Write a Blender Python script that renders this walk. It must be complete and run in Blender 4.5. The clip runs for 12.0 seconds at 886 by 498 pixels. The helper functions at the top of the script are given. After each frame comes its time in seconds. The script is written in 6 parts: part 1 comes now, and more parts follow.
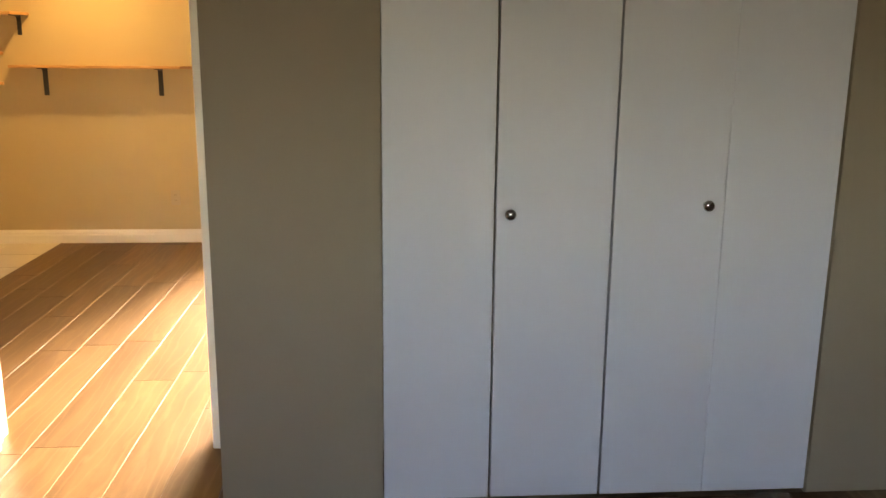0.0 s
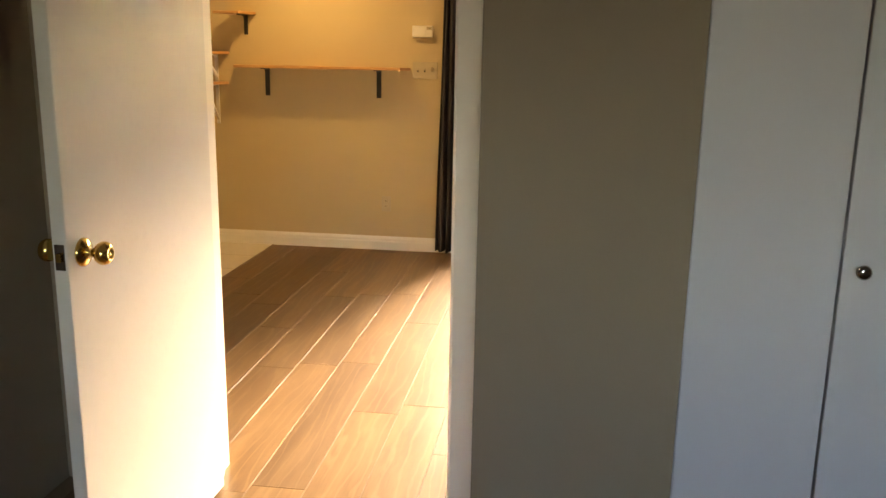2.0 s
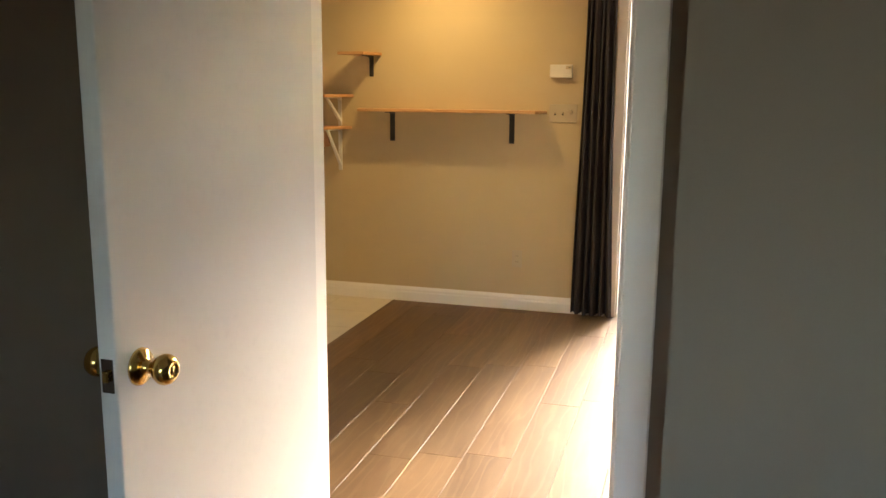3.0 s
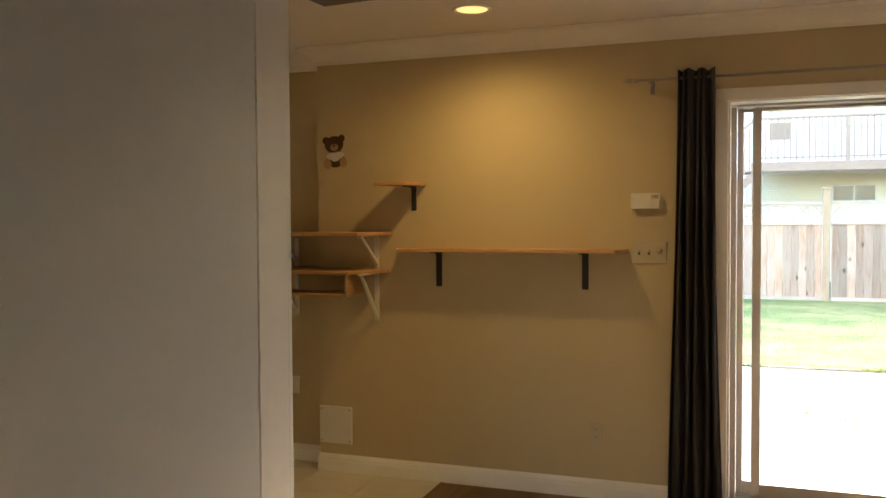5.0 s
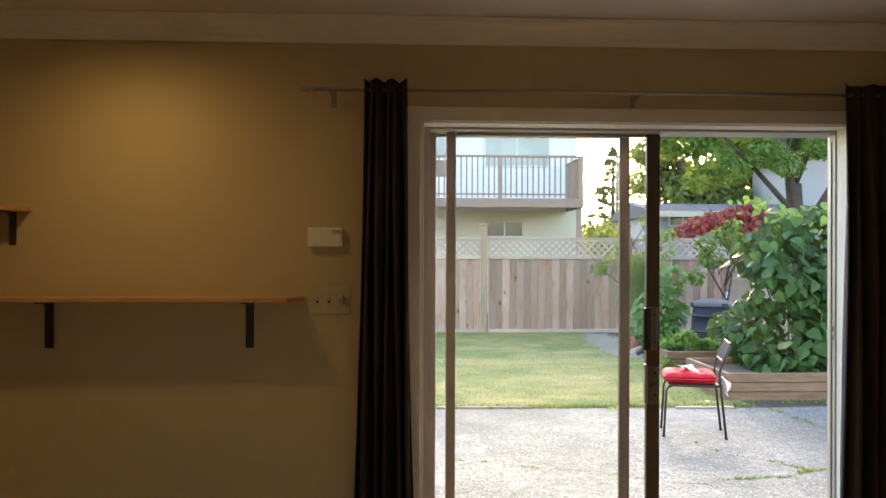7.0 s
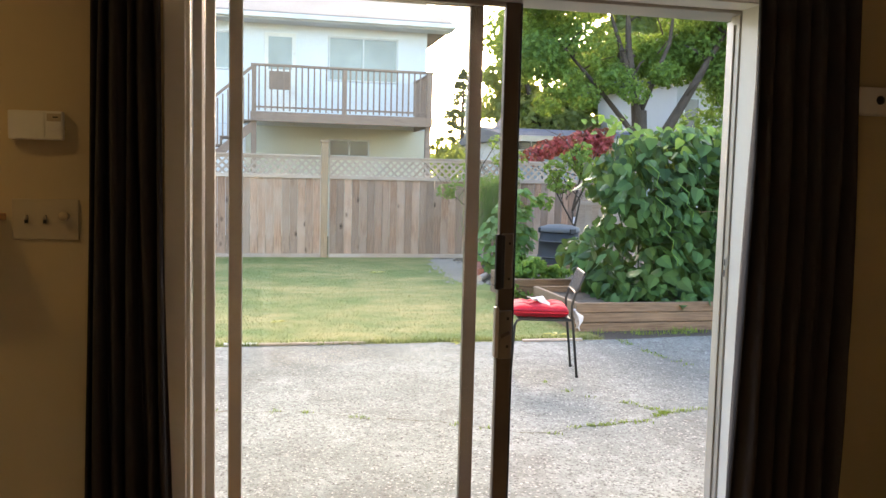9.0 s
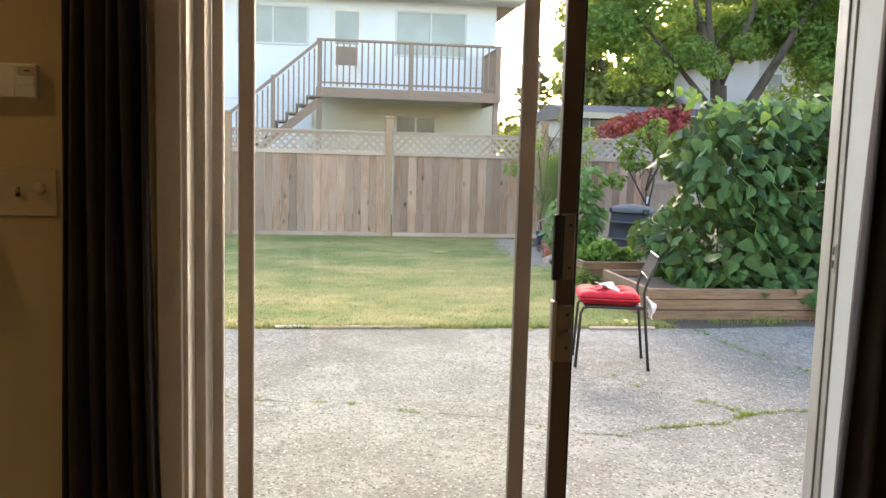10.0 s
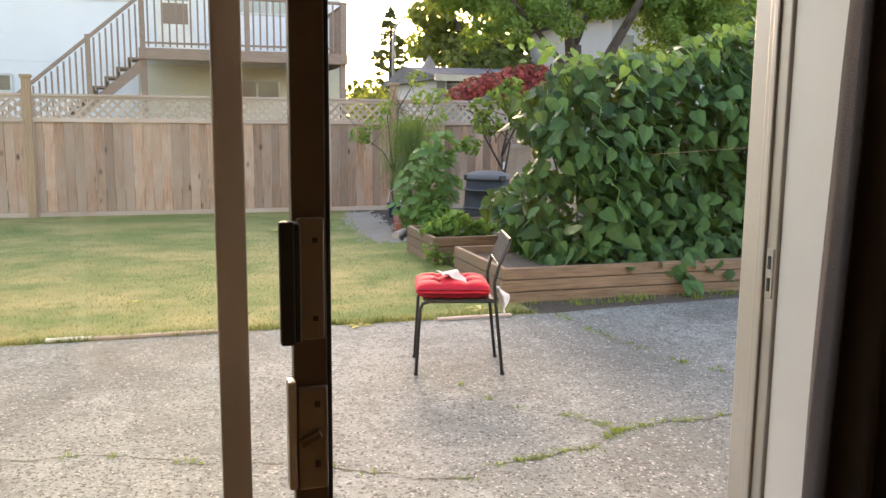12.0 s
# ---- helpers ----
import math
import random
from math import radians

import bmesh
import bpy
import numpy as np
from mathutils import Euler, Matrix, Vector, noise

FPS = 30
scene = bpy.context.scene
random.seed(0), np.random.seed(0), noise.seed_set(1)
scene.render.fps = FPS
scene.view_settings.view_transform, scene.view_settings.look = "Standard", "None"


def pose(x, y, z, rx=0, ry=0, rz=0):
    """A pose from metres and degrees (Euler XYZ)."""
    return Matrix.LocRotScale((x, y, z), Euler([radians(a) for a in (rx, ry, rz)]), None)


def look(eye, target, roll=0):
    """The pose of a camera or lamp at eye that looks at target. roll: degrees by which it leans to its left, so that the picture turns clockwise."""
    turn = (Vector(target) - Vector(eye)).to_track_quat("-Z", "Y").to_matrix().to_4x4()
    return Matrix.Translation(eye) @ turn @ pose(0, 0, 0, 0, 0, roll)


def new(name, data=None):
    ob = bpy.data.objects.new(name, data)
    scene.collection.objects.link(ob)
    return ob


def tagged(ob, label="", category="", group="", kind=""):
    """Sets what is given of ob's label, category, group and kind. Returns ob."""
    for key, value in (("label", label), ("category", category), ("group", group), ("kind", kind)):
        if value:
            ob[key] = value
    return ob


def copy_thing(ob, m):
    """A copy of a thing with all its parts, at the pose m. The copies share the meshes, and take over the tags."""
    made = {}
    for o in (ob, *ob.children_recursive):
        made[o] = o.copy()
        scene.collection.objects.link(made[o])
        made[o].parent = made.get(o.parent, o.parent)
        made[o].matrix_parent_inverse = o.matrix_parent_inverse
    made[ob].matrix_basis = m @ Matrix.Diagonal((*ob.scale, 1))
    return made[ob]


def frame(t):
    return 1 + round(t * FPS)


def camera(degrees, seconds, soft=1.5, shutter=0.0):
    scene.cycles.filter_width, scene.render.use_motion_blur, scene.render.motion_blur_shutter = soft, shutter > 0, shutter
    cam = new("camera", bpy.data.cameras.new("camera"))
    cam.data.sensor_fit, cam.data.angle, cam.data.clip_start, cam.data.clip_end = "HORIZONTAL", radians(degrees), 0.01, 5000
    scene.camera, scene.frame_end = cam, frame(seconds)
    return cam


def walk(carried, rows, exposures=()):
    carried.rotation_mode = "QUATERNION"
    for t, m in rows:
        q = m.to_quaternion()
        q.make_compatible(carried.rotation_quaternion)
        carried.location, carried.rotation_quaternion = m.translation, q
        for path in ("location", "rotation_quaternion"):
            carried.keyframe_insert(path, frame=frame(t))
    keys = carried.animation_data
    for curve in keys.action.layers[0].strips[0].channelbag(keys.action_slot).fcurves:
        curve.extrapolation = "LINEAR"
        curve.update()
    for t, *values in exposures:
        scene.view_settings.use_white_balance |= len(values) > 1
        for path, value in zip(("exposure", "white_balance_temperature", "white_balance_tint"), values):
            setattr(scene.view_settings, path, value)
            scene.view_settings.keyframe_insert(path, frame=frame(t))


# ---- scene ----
cam = camera(55.2, 12.0, shutter=0.0)
PATH = [
    (0, (-0.331, 0.509, 1.436), (-0.187, 2.461, 0.991), 0.5),
    (0.5, (-0.283, 0.428, 1.443), (-0.125, 2.376, 0.981), 0.1),
    (1, (-0.362, 0.502, 1.451), (-0.326, 2.456, 0.991), 1.0),
    (1.5, (-0.528, 0.744, 1.456), (-0.680, 2.695, 1.007), 0.8),
    (1.8, (-0.620, 0.887, 1.459), (-0.839, 2.832, 1.009), 0.8),
    (2, (-0.657, 0.996, 1.447), (-0.920, 2.936, 0.997), 1.0),
    (2.5, (-0.742, 1.297, 1.475), (-1.147, 3.220, 1.066), 1.4),
    (3, (-0.834, 1.554, 1.466), (-1.382, 3.449, 1.099), 0.5),
    (4.8, (-1.129, 2.471, 1.492), (-1.809, 4.348, 1.369), -0.6),
    (5, (-1.156, 2.577, 1.499), (-1.832, 4.458, 1.434), -0.3),
    (5.5, (-1.211, 2.800, 1.527), (-1.821, 4.705, 1.544), -0.1),
    (5.7, (-1.221, 2.910, 1.534), (-1.801, 4.823, 1.561), 0.0),
    (6, (-1.228, 3.035, 1.536), (-1.718, 4.974, 1.567), 0.2),
    (6.5, (-1.275, 3.296, 1.522), (-1.467, 5.287, 1.530), 0.6),
    (7, (-1.321, 3.483, 1.539), (-1.230, 5.481, 1.546), 0.2),
    (7.5, (-1.261, 3.724, 1.527), (-1.000, 5.707, 1.526), 0.3),
    (7.6, (-1.252, 3.774, 1.526), (-0.964, 5.753, 1.523), 0.3),
    (9.3, (-1.006, 4.593, 1.476), (-0.562, 6.534, 1.284), 1.5),
    (9.5, (-0.969, 4.662, 1.481), (-0.571, 6.612, 1.283), 1.7),
    (10, (-0.897, 4.907, 1.452), (-0.616, 6.875, 1.230), 1.6),
    (10.5, (-0.804, 5.181, 1.453), (-0.527, 7.146, 1.201), 1.6),
    (11, (-0.614, 5.460, 1.446), (-0.280, 7.411, 1.164), 1.3),
    (11.2, (-0.576, 5.571, 1.445), (-0.198, 7.513, 1.148), 1.1),
    (11.5, (-0.483, 5.722, 1.436), (-0.030, 7.646, 1.134), 0.8),
    (11.8, (-0.432, 5.900, 1.443), (0.120, 7.798, 1.141), 0.7),
    (12, (-0.373, 5.997, 1.437), (0.211, 7.887, 1.143), 0.5),
]
EXPOSURES = [(0.0, 5.65, 8000, 23), (1.0, 5.55, 8000, 22), (2.0, 5.25, 7700, 20), (3.0, 5.2, 6100, 16), (5.0, 4.25, 6250, 13), (5.7, 4.15, 6050, 13), (6.5, 3.4, 6450, 15), (7.0, 3.15, 6500, 16), (7.5, 3.2, 6500, 16), (9.3, 3.0, 6700, 17), (10.5, 2.8, 7100, 19), (11.0, 2.62, 7300, 20), (12.0, 2.72, 7700, 22)]
walk(cam, [(t, look(eye, target, roll)) for t, eye, target, roll in PATH], EXPOSURES)

# ---- sky, sun and lamps ----
world = bpy.data.worlds.new("evening_sky")
scene.world = world
world.use_nodes = True
_n = world.node_tree.nodes
_sky = _n.new("ShaderNodeTexSky")
_sky.sky_type, _sky.sun_disc = "NISHITA", False
_sky.sun_elevation, _sky.sun_rotation = radians(14), radians(15)
_sky.dust_density, _sky.air_density = 2.0, 1.0
world.node_tree.links.new(_sky.outputs[0], _n["Background"].inputs[0])
_n["Background"].inputs[1].default_value = 0.15


def lamp(name, kind, power, color, m, **settings):
    data = bpy.data.lights.new(name, kind)
    data.energy, data.color = power, color
    if "size" in settings:
        data.shape, data.size, data.size_y = "RECTANGLE", settings["size"], settings["size_y"]
    if "cone" in settings:
        data.spot_size, data.spot_blend = radians(settings["cone"]), settings["blend"]
    if "soft" in settings:
        data.shadow_soft_size = settings["soft"]
    if "angle" in settings:
        data.angle = radians(settings["angle"])
    ob = new(name, data)
    ob.matrix_world = m
    return ob


lamp("sun", "SUN", 1.2, (1.0, 0.86, 0.68), look((8, 30, 10), (0, 5, 0)), angle=20)
lamp("bedroom_window_light", "AREA", 0.14, (0.93, 0.92, 1.0), look((-0.3, -1.93, 1.55), (0.2, 3.0, 2.2)), size=1.1, size_y=1.0)
lamp("downlight_lamp", "SPOT", 2.0, (1.0, 0.67, 0.23), look((-2.424, 6.54, 2.5), (-2.424, 6.585, 0)), cone=166, blend=1.0, soft=0.05)

# ---- materials ----


def nodes_of(name):
    m = bpy.data.materials.new(name)
    m.use_nodes = True
    t = m.node_tree
    return m, t, t.nodes["Principled BSDF"]


def node(t, kind, **values):
    n = t.nodes.new(kind)
    for key, value in values.items():
        if key in n.inputs:
            n.inputs[key].default_value = value
        elif key == "operation":
            n.operation = value
        elif key == "blend_type":
            n.blend_type = value
        elif key == "data_type":
            n.data_type = value
        elif key == "feature":
            n.feature = value
    return n


def mixed(t, a, b, fac, blend="MIX"):
    n = t.nodes.new("ShaderNodeMix")
    n.data_type, n.blend_type = "RGBA", blend
    for slot, v in ((6, a), (7, b), (0, fac)):
        if isinstance(v, (tuple, list)):
            n.inputs[slot].default_value = (*v[:3], 1)
        elif isinstance(v, (int, float)):
            n.inputs[slot].default_value = v
        else:
            t.links.new(v, n.inputs[slot])
    return n.outputs[2]


def ramp(t, fac, lo, hi):
    n = t.nodes.new("ShaderNodeMapRange")
    n.inputs[1].default_value, n.inputs[2].default_value = lo, hi
    t.links.new(fac, n.inputs[0])
    return n.outputs[0]


def coords(t, scale=(1, 1, 1), rnd=False, world_space=False):
    c = t.nodes.new("ShaderNodeTexCoord")
    out = c.outputs["Object"]
    if world_space:
        out = t.nodes.new("ShaderNodeNewGeometry").outputs["Position"]
    if rnd:
        info = t.nodes.new("ShaderNodeObjectInfo")
        mul = node(t, "ShaderNodeMath", operation="MULTIPLY")
        mul.inputs[1].default_value = 37.0
        t.links.new(info.outputs["Random"], mul.inputs[0])
        add = t.nodes.new("ShaderNodeVectorMath")
        t.links.new(out, add.inputs[0])
        t.links.new(mul.outputs[0], add.inputs[1])
        out = add.outputs[0]
    mp = t.nodes.new("ShaderNodeMapping")
    mp.inputs["Scale"].default_value = scale
    t.links.new(out, mp.inputs[0])
    return mp.outputs[0]


def noise_at(t, vec, scale, detail=4.0, rough=0.55):
    n = node(t, "ShaderNodeTexNoise", Scale=scale, Detail=detail, Roughness=rough)
    t.links.new(vec, n.inputs["Vector"])
    return n.outputs[0]


def bump(t, bsdf, height, strength, distance=0.01):
    b = node(t, "ShaderNodeBump", Strength=strength, Distance=distance)
    t.links.new(height, b.inputs["Height"])
    t.links.new(b.outputs[0], bsdf.inputs["Normal"])


def surface(name, color, rough=0.6, metal=0.0, large=(1.5, 0.12), fine=(60, 0.10), relief=0.15, depth=0.003, other=None, world_space=False, spec=0.5, rnd=0.0):
    """A plain material with variation at two scales, and fine relief."""
    m, t, b = nodes_of(name)
    v = coords(t, world_space=world_space)
    n1, n2 = noise_at(t, v, large[0], 5), noise_at(t, v, fine[0], 3)
    dark = tuple(c * (1 - 2 * large[1]) for c in color) if other is None else other
    c = mixed(t, dark, color, ramp(t, n1, 0.3, 0.7))
    c = mixed(t, c, tuple(x * (1 - 2 * fine[1]) for x in color), ramp(t, n2, 0.52, 0.85))
    if rnd:
        info = t.nodes.new("ShaderNodeObjectInfo")
        h = t.nodes.new("ShaderNodeHueSaturation")
        t.links.new(ramp_to(t, info.outputs["Random"], 1 - rnd, 1 + rnd), h.inputs["Value"])
        t.links.new(c, h.inputs["Color"])
        c = h.outputs[0]
    t.links.new(c, b.inputs["Base Color"])
    t.links.new(ramp_to(t, n1, rough - 0.07, rough + 0.07), b.inputs["Roughness"])
    b.inputs["Metallic"].default_value = metal
    b.inputs["Specular IOR Level"].default_value = spec
    bump(t, b, n2, relief, depth)
    return m


def ramp_to(t, fac, a, z):
    n = t.nodes.new("ShaderNodeMapRange")
    n.inputs[3].default_value, n.inputs[4].default_value = a, z
    t.links.new(fac, n.inputs[0])
    return n.outputs[0]


def wood(name, light, dark, grain=(1, 1, 14), rough=0.55, gap=0.5, rnd=0.18, relief=0.2, knots=0.0, grey=None):
    """Wood with its grain along the axis in which 'grain' is smallest."""
    m, t, b = nodes_of(name)
    v = coords(t, grain, rnd=True)
    streak = noise_at(t, v, 9, 6, 0.62)
    broad = noise_at(t, v, 2.2, 3)
    c = mixed(t, dark, light, ramp(t, streak, 0.33, 0.66))
    c = mixed(t, c, tuple(x * 0.72 for x in light), ramp(t, broad, 0.5, 0.8))
    if grey:
        w = noise_at(t, coords(t, (1, 1, 1), rnd=True), 1.3, 4)
        c = mixed(t, c, grey, ramp(t, w, 0.35, 0.65))
    if knots:
        vor = node(t, "ShaderNodeTexVoronoi", Scale=knots)
        t.links.new(coords(t, tuple(1.0 if g > 1 else 0.55 for g in grain), rnd=True), vor.inputs["Vector"])
        c = mixed(t, tuple(x * 0.35 for x in dark), c, ramp(t, vor.outputs["Distance"], 0.04, 0.16))
    info = t.nodes.new("ShaderNodeObjectInfo")
    h = t.nodes.new("ShaderNodeHueSaturation")
    t.links.new(ramp_to(t, info.outputs["Random"], 1 - rnd, 1 + rnd), h.inputs["Value"])
    t.links.new(c, h.inputs["Color"])
    t.links.new(h.outputs[0], b.inputs["Base Color"])
    t.links.new(ramp_to(t, streak, rough - 0.08, rough + 0.1), b.inputs["Roughness"])
    bump(t, b, streak, relief, 0.002)
    return m


def foliage(name, light, dark, through_light=0.35, rough=0.5):
    m, t, b = nodes_of(name)
    g = t.nodes.new("ShaderNodeNewGeometry")
    c = mixed(t, dark, light, g.outputs["Random Per Island"])
    v = coords(t, world_space=True)
    c = mixed(t, c, tuple(x * 0.6 for x in dark), ramp(t, noise_at(t, v, 1.7, 3), 0.5, 0.8))
    t.links.new(c, b.inputs["Base Color"])
    b.inputs["Roughness"].default_value = rough
    b.inputs["Specular IOR Level"].default_value = 0.2
    tr = t.nodes.new("ShaderNodeBsdfTranslucent")
    t.links.new(mixed(t, c, (0.75, 0.9, 0.12), 0.35), tr.inputs["Color"])
    mx = t.nodes.new("ShaderNodeMixShader")
    mx.inputs[0].default_value = through_light
    t.links.new(b.outputs[0], mx.inputs[1])
    t.links.new(tr.outputs[0], mx.inputs[2])
    t.links.new(mx.outputs[0], t.nodes["Material Output"].inputs["Surface"])
    return m


def glass(name, tint=(1, 1, 1), rough=0.0, haze=0.0):
    """A thin pane: clear, with a Fresnel gloss and a little dust."""
    m, t, b = nodes_of(name)
    clear = t.nodes.new("ShaderNodeBsdfTransparent")
    clear.inputs[0].default_value = (*tint, 1)
    gloss = t.nodes.new("ShaderNodeBsdfGlossy")
    gloss.inputs["Roughness"].default_value = rough
    fr = node(t, "ShaderNodeFresnel", IOR=1.28)
    mx = t.nodes.new("ShaderNodeMixShader")
    t.links.new(fr.outputs[0], mx.inputs[0])
    t.links.new(clear.outputs[0], mx.inputs[1])
    t.links.new(gloss.outputs[0], mx.inputs[2])
    out = mx.outputs[0]
    if haze:
        dust = t.nodes.new("ShaderNodeBsdfTranslucent")
        dust.inputs[0].default_value = (0.9, 0.9, 0.9, 1)
        m2 = t.nodes.new("ShaderNodeMixShader")
        n = noise_at(t, coords(t, world_space=True), 3.0, 5)
        t.links.new(ramp_to(t, n, haze * 0.3, haze * 1.7), m2.inputs[0])
        t.links.new(out, m2.inputs[1])
        t.links.new(dust.outputs[0], m2.inputs[2])
        out = m2.outputs[0]
    t.links.new(out, t.nodes["Material Output"].inputs["Surface"])
    return m


def glowing(name, color, strength):
    m, t, b = nodes_of(name)
    b.inputs["Base Color"].default_value = (*color, 1)
    b.inputs["Emission Color"].default_value = (*color, 1)
    b.inputs["Emission Strength"].default_value = strength
    return m


def laminate():
    """Oak laminate: long grain with wavy figure, satin finish."""
    m, t, b = nodes_of("oak_laminate")
    v = coords(t, (5, 0.6, 1), rnd=True)
    fig = noise_at(t, v, 2.6, 6, 0.6)
    warp = node(t, "ShaderNodeTexWave", Scale=2.2, Distortion=14.0, Detail=4.0)
    t.links.new(coords(t, (3, 0.5, 1), rnd=True), warp.inputs["Vector"])
    fine = noise_at(t, coords(t, (90, 3, 1), rnd=True), 3, 3)
    knot = noise_at(t, coords(t, (7, 1.3, 1), rnd=True), 1.6, 5, 0.7)
    c = mixed(t, (0.095, 0.053, 0.021), (0.162, 0.096, 0.04), ramp(t, fig, 0.3, 0.7))
    c = mixed(t, c, (0.185, 0.117, 0.055), ramp(t, warp.outputs[1], 0.8, 1.3))
    c = mixed(t, c, (0.105, 0.056, 0.024), ramp(t, knot, 0.56, 0.78))
    c = mixed(t, c, (0.09, 0.048, 0.021), ramp(t, fine, 0.6, 1.0))
    info = t.nodes.new("ShaderNodeObjectInfo")
    h = t.nodes.new("ShaderNodeHueSaturation")
    t.links.new(ramp_to(t, info.outputs["Random"], 0.74, 1.2), h.inputs["Value"])
    t.links.new(c, h.inputs["Color"])
    t.links.new(h.outputs[0], b.inputs["Base Color"])
    t.links.new(ramp_to(t, fig, 0.34, 0.5), b.inputs["Roughness"])
    b.inputs["Specular IOR Level"].default_value = 0.22
    bump(t, b, fine, 0.12, 0.001)
    return m


def concrete():
    """Old exposed-aggregate concrete with stains."""
    m, t, b = nodes_of("patio_concrete")
    v = coords(t, world_space=True)
    big, mid = noise_at(t, v, 0.7, 6, 0.6), noise_at(t, v, 3.5, 6, 0.65)
    vor = node(t, "ShaderNodeTexVoronoi", Scale=95.0)
    t.links.new(v, vor.inputs["Vector"])
    grit = noise_at(t, v, 120, 3, 0.7)
    c = mixed(t, (0.13, 0.142, 0.13), (0.25, 0.268, 0.25), ramp(t, big, 0.36, 0.62))
    c = mixed(t, c, (0.31, 0.33, 0.312), ramp(t, mid, 0.54, 0.74))
    c = mixed(t, c, (0.11, 0.104, 0.095), ramp(t, noise_at(t, v, 1.6, 6, 0.75), 0.53, 0.75))
    c = mixed(t, c, (0.105, 0.108, 0.098), ramp(t, noise_at(t, v, 11, 6, 0.8), 0.5, 0.68))
    c = mixed(t, c, (0.075, 0.07, 0.063), ramp(t, noise_at(t, v, 42, 4, 0.75), 0.54, 0.68))
    c = mixed(t, c, (0.355, 0.375, 0.355), ramp(t, noise_at(t, v, 30, 5, 0.75), 0.57, 0.74))
    g = t.nodes.new("ShaderNodeSeparateColor")
    t.links.new(vor.outputs["Color"], g.inputs[0])
    c = mixed(t, c, (0.06, 0.055, 0.05), ramp(t, g.outputs[0], 0.84, 0.9))
    c = mixed(t, c, (0.40, 0.39, 0.36), ramp(t, g.outputs[1], 0.93, 0.97))
    c = mixed(t, c, (0.10, 0.095, 0.088), ramp(t, grit, 0.52, 0.75))
    t.links.new(c, b.inputs["Base Color"])
    b.inputs["Roughness"].default_value = 0.88
    bump(t, b, noise_at(t, v, 38, 6, 0.75), 0.7, 0.008)
    return m


def lawn():
    """Summer lawn: green with straw-coloured dry patches."""
    m, t, b = nodes_of("dry_lawn")
    v = coords(t, world_space=True)
    v2 = coords(t, (0.8, 1.1, 1), world_space=True)
    big, mid, fine = noise_at(t, v2, 0.9, 8, 0.7), noise_at(t, v, 2.6, 5, 0.6), noise_at(t, v, 55, 3)
    c = mixed(t, (0.155, 0.205, 0.05), (0.40, 0.33, 0.135), ramp(t, big, 0.4, 0.64))
    c = mixed(t, c, (0.12, 0.175, 0.04), ramp(t, mid, 0.5, 0.78))
    c = mixed(t, c, (0.30, 0.22, 0.10), ramp(t, noise_at(t, v, 7, 6, 0.7), 0.62, 0.74))
    c = mixed(t, c, (0.11, 0.135, 0.04), ramp(t, fine, 0.52, 0.85))
    t.links.new(c, b.inputs["Base Color"])
    b.inputs["Roughness"].default_value = 0.95
    bump(t, b, fine, 0.9, 0.02)
    return m


def blade_material():
    m, t, b = nodes_of("grass_blades")
    v2 = coords(t, (0.8, 1.1, 1), world_space=True)
    g = t.nodes.new("ShaderNodeNewGeometry")
    c = mixed(t, (0.165, 0.225, 0.055), (0.42, 0.35, 0.15), ramp(t, noise_at(t, v2, 0.9, 8, 0.7), 0.4, 0.64))
    c = mixed(t, c, (0.14, 0.2, 0.045), ramp(t, noise_at(t, coords(t, world_space=True), 2.6, 5, 0.6), 0.5, 0.78))
    c = mixed(t, c, (0.21, 0.27, 0.08), ramp(t, g.outputs["Random Per Island"], 0.3, 1.3))
    t.links.new(c, b.inputs["Base Color"])
    b.inputs["Roughness"].default_value = 0.8
    tr = t.nodes.new("ShaderNodeBsdfTranslucent")
    t.links.new(c, tr.inputs["Color"])
    mx = t.nodes.new("ShaderNodeMixShader")
    mx.inputs[0].default_value = 0.5
    t.links.new(b.outputs[0], mx.inputs[1])
    t.links.new(tr.outputs[0], mx.inputs[2])
    t.links.new(mx.outputs[0], t.nodes["Material Output"].inputs["Surface"])
    return m


def rgb(r, g, b_):
    return (r, g, b_)


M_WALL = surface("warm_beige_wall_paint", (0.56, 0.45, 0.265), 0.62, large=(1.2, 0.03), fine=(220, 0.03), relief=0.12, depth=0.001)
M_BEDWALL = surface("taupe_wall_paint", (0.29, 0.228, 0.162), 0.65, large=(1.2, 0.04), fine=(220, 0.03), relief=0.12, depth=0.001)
M_CEIL = surface("ceiling_paint", (0.78, 0.74, 0.68), 0.8, large=(1, 0.02), fine=(140, 0.03), relief=0.2, depth=0.001)
M_TRIM = surface("white_trim_paint", (0.86, 0.83, 0.77), 0.4, large=(2, 0.04), fine=(90, 0.03), relief=0.05)
M_CLOSET = surface("closet_door_paint", (0.635, 0.63, 0.69), 0.5, large=(1.1, 0.04), fine=(160, 0.03), relief=0.12, depth=0.001)
M_DOOR = surface("door_paint", (0.72, 0.70, 0.66), 0.38, large=(1.4, 0.04), fine=(45, 0.04), relief=0.08, depth=0.001)
M_FLOOR = laminate()
M_GAP = surface("plank_bevel", (0.2, 0.13, 0.07), 0.7)
M_TILE = surface("cream_floor_tile", (0.66, 0.60, 0.48), 0.3, large=(5, 0.07), fine=(40, 0.04), relief=0.05, rnd=0.05)
M_BRASS = surface("polished_brass", (0.78, 0.53, 0.16), 0.14, 1.0, large=(8, 0.08), fine=(70, 0.05), relief=0.02)
M_CHROME = surface("polished_nickel", (0.36, 0.345, 0.33), 0.1, 1.0, large=(8, 0.05), fine=(70, 0.04), relief=0.01)
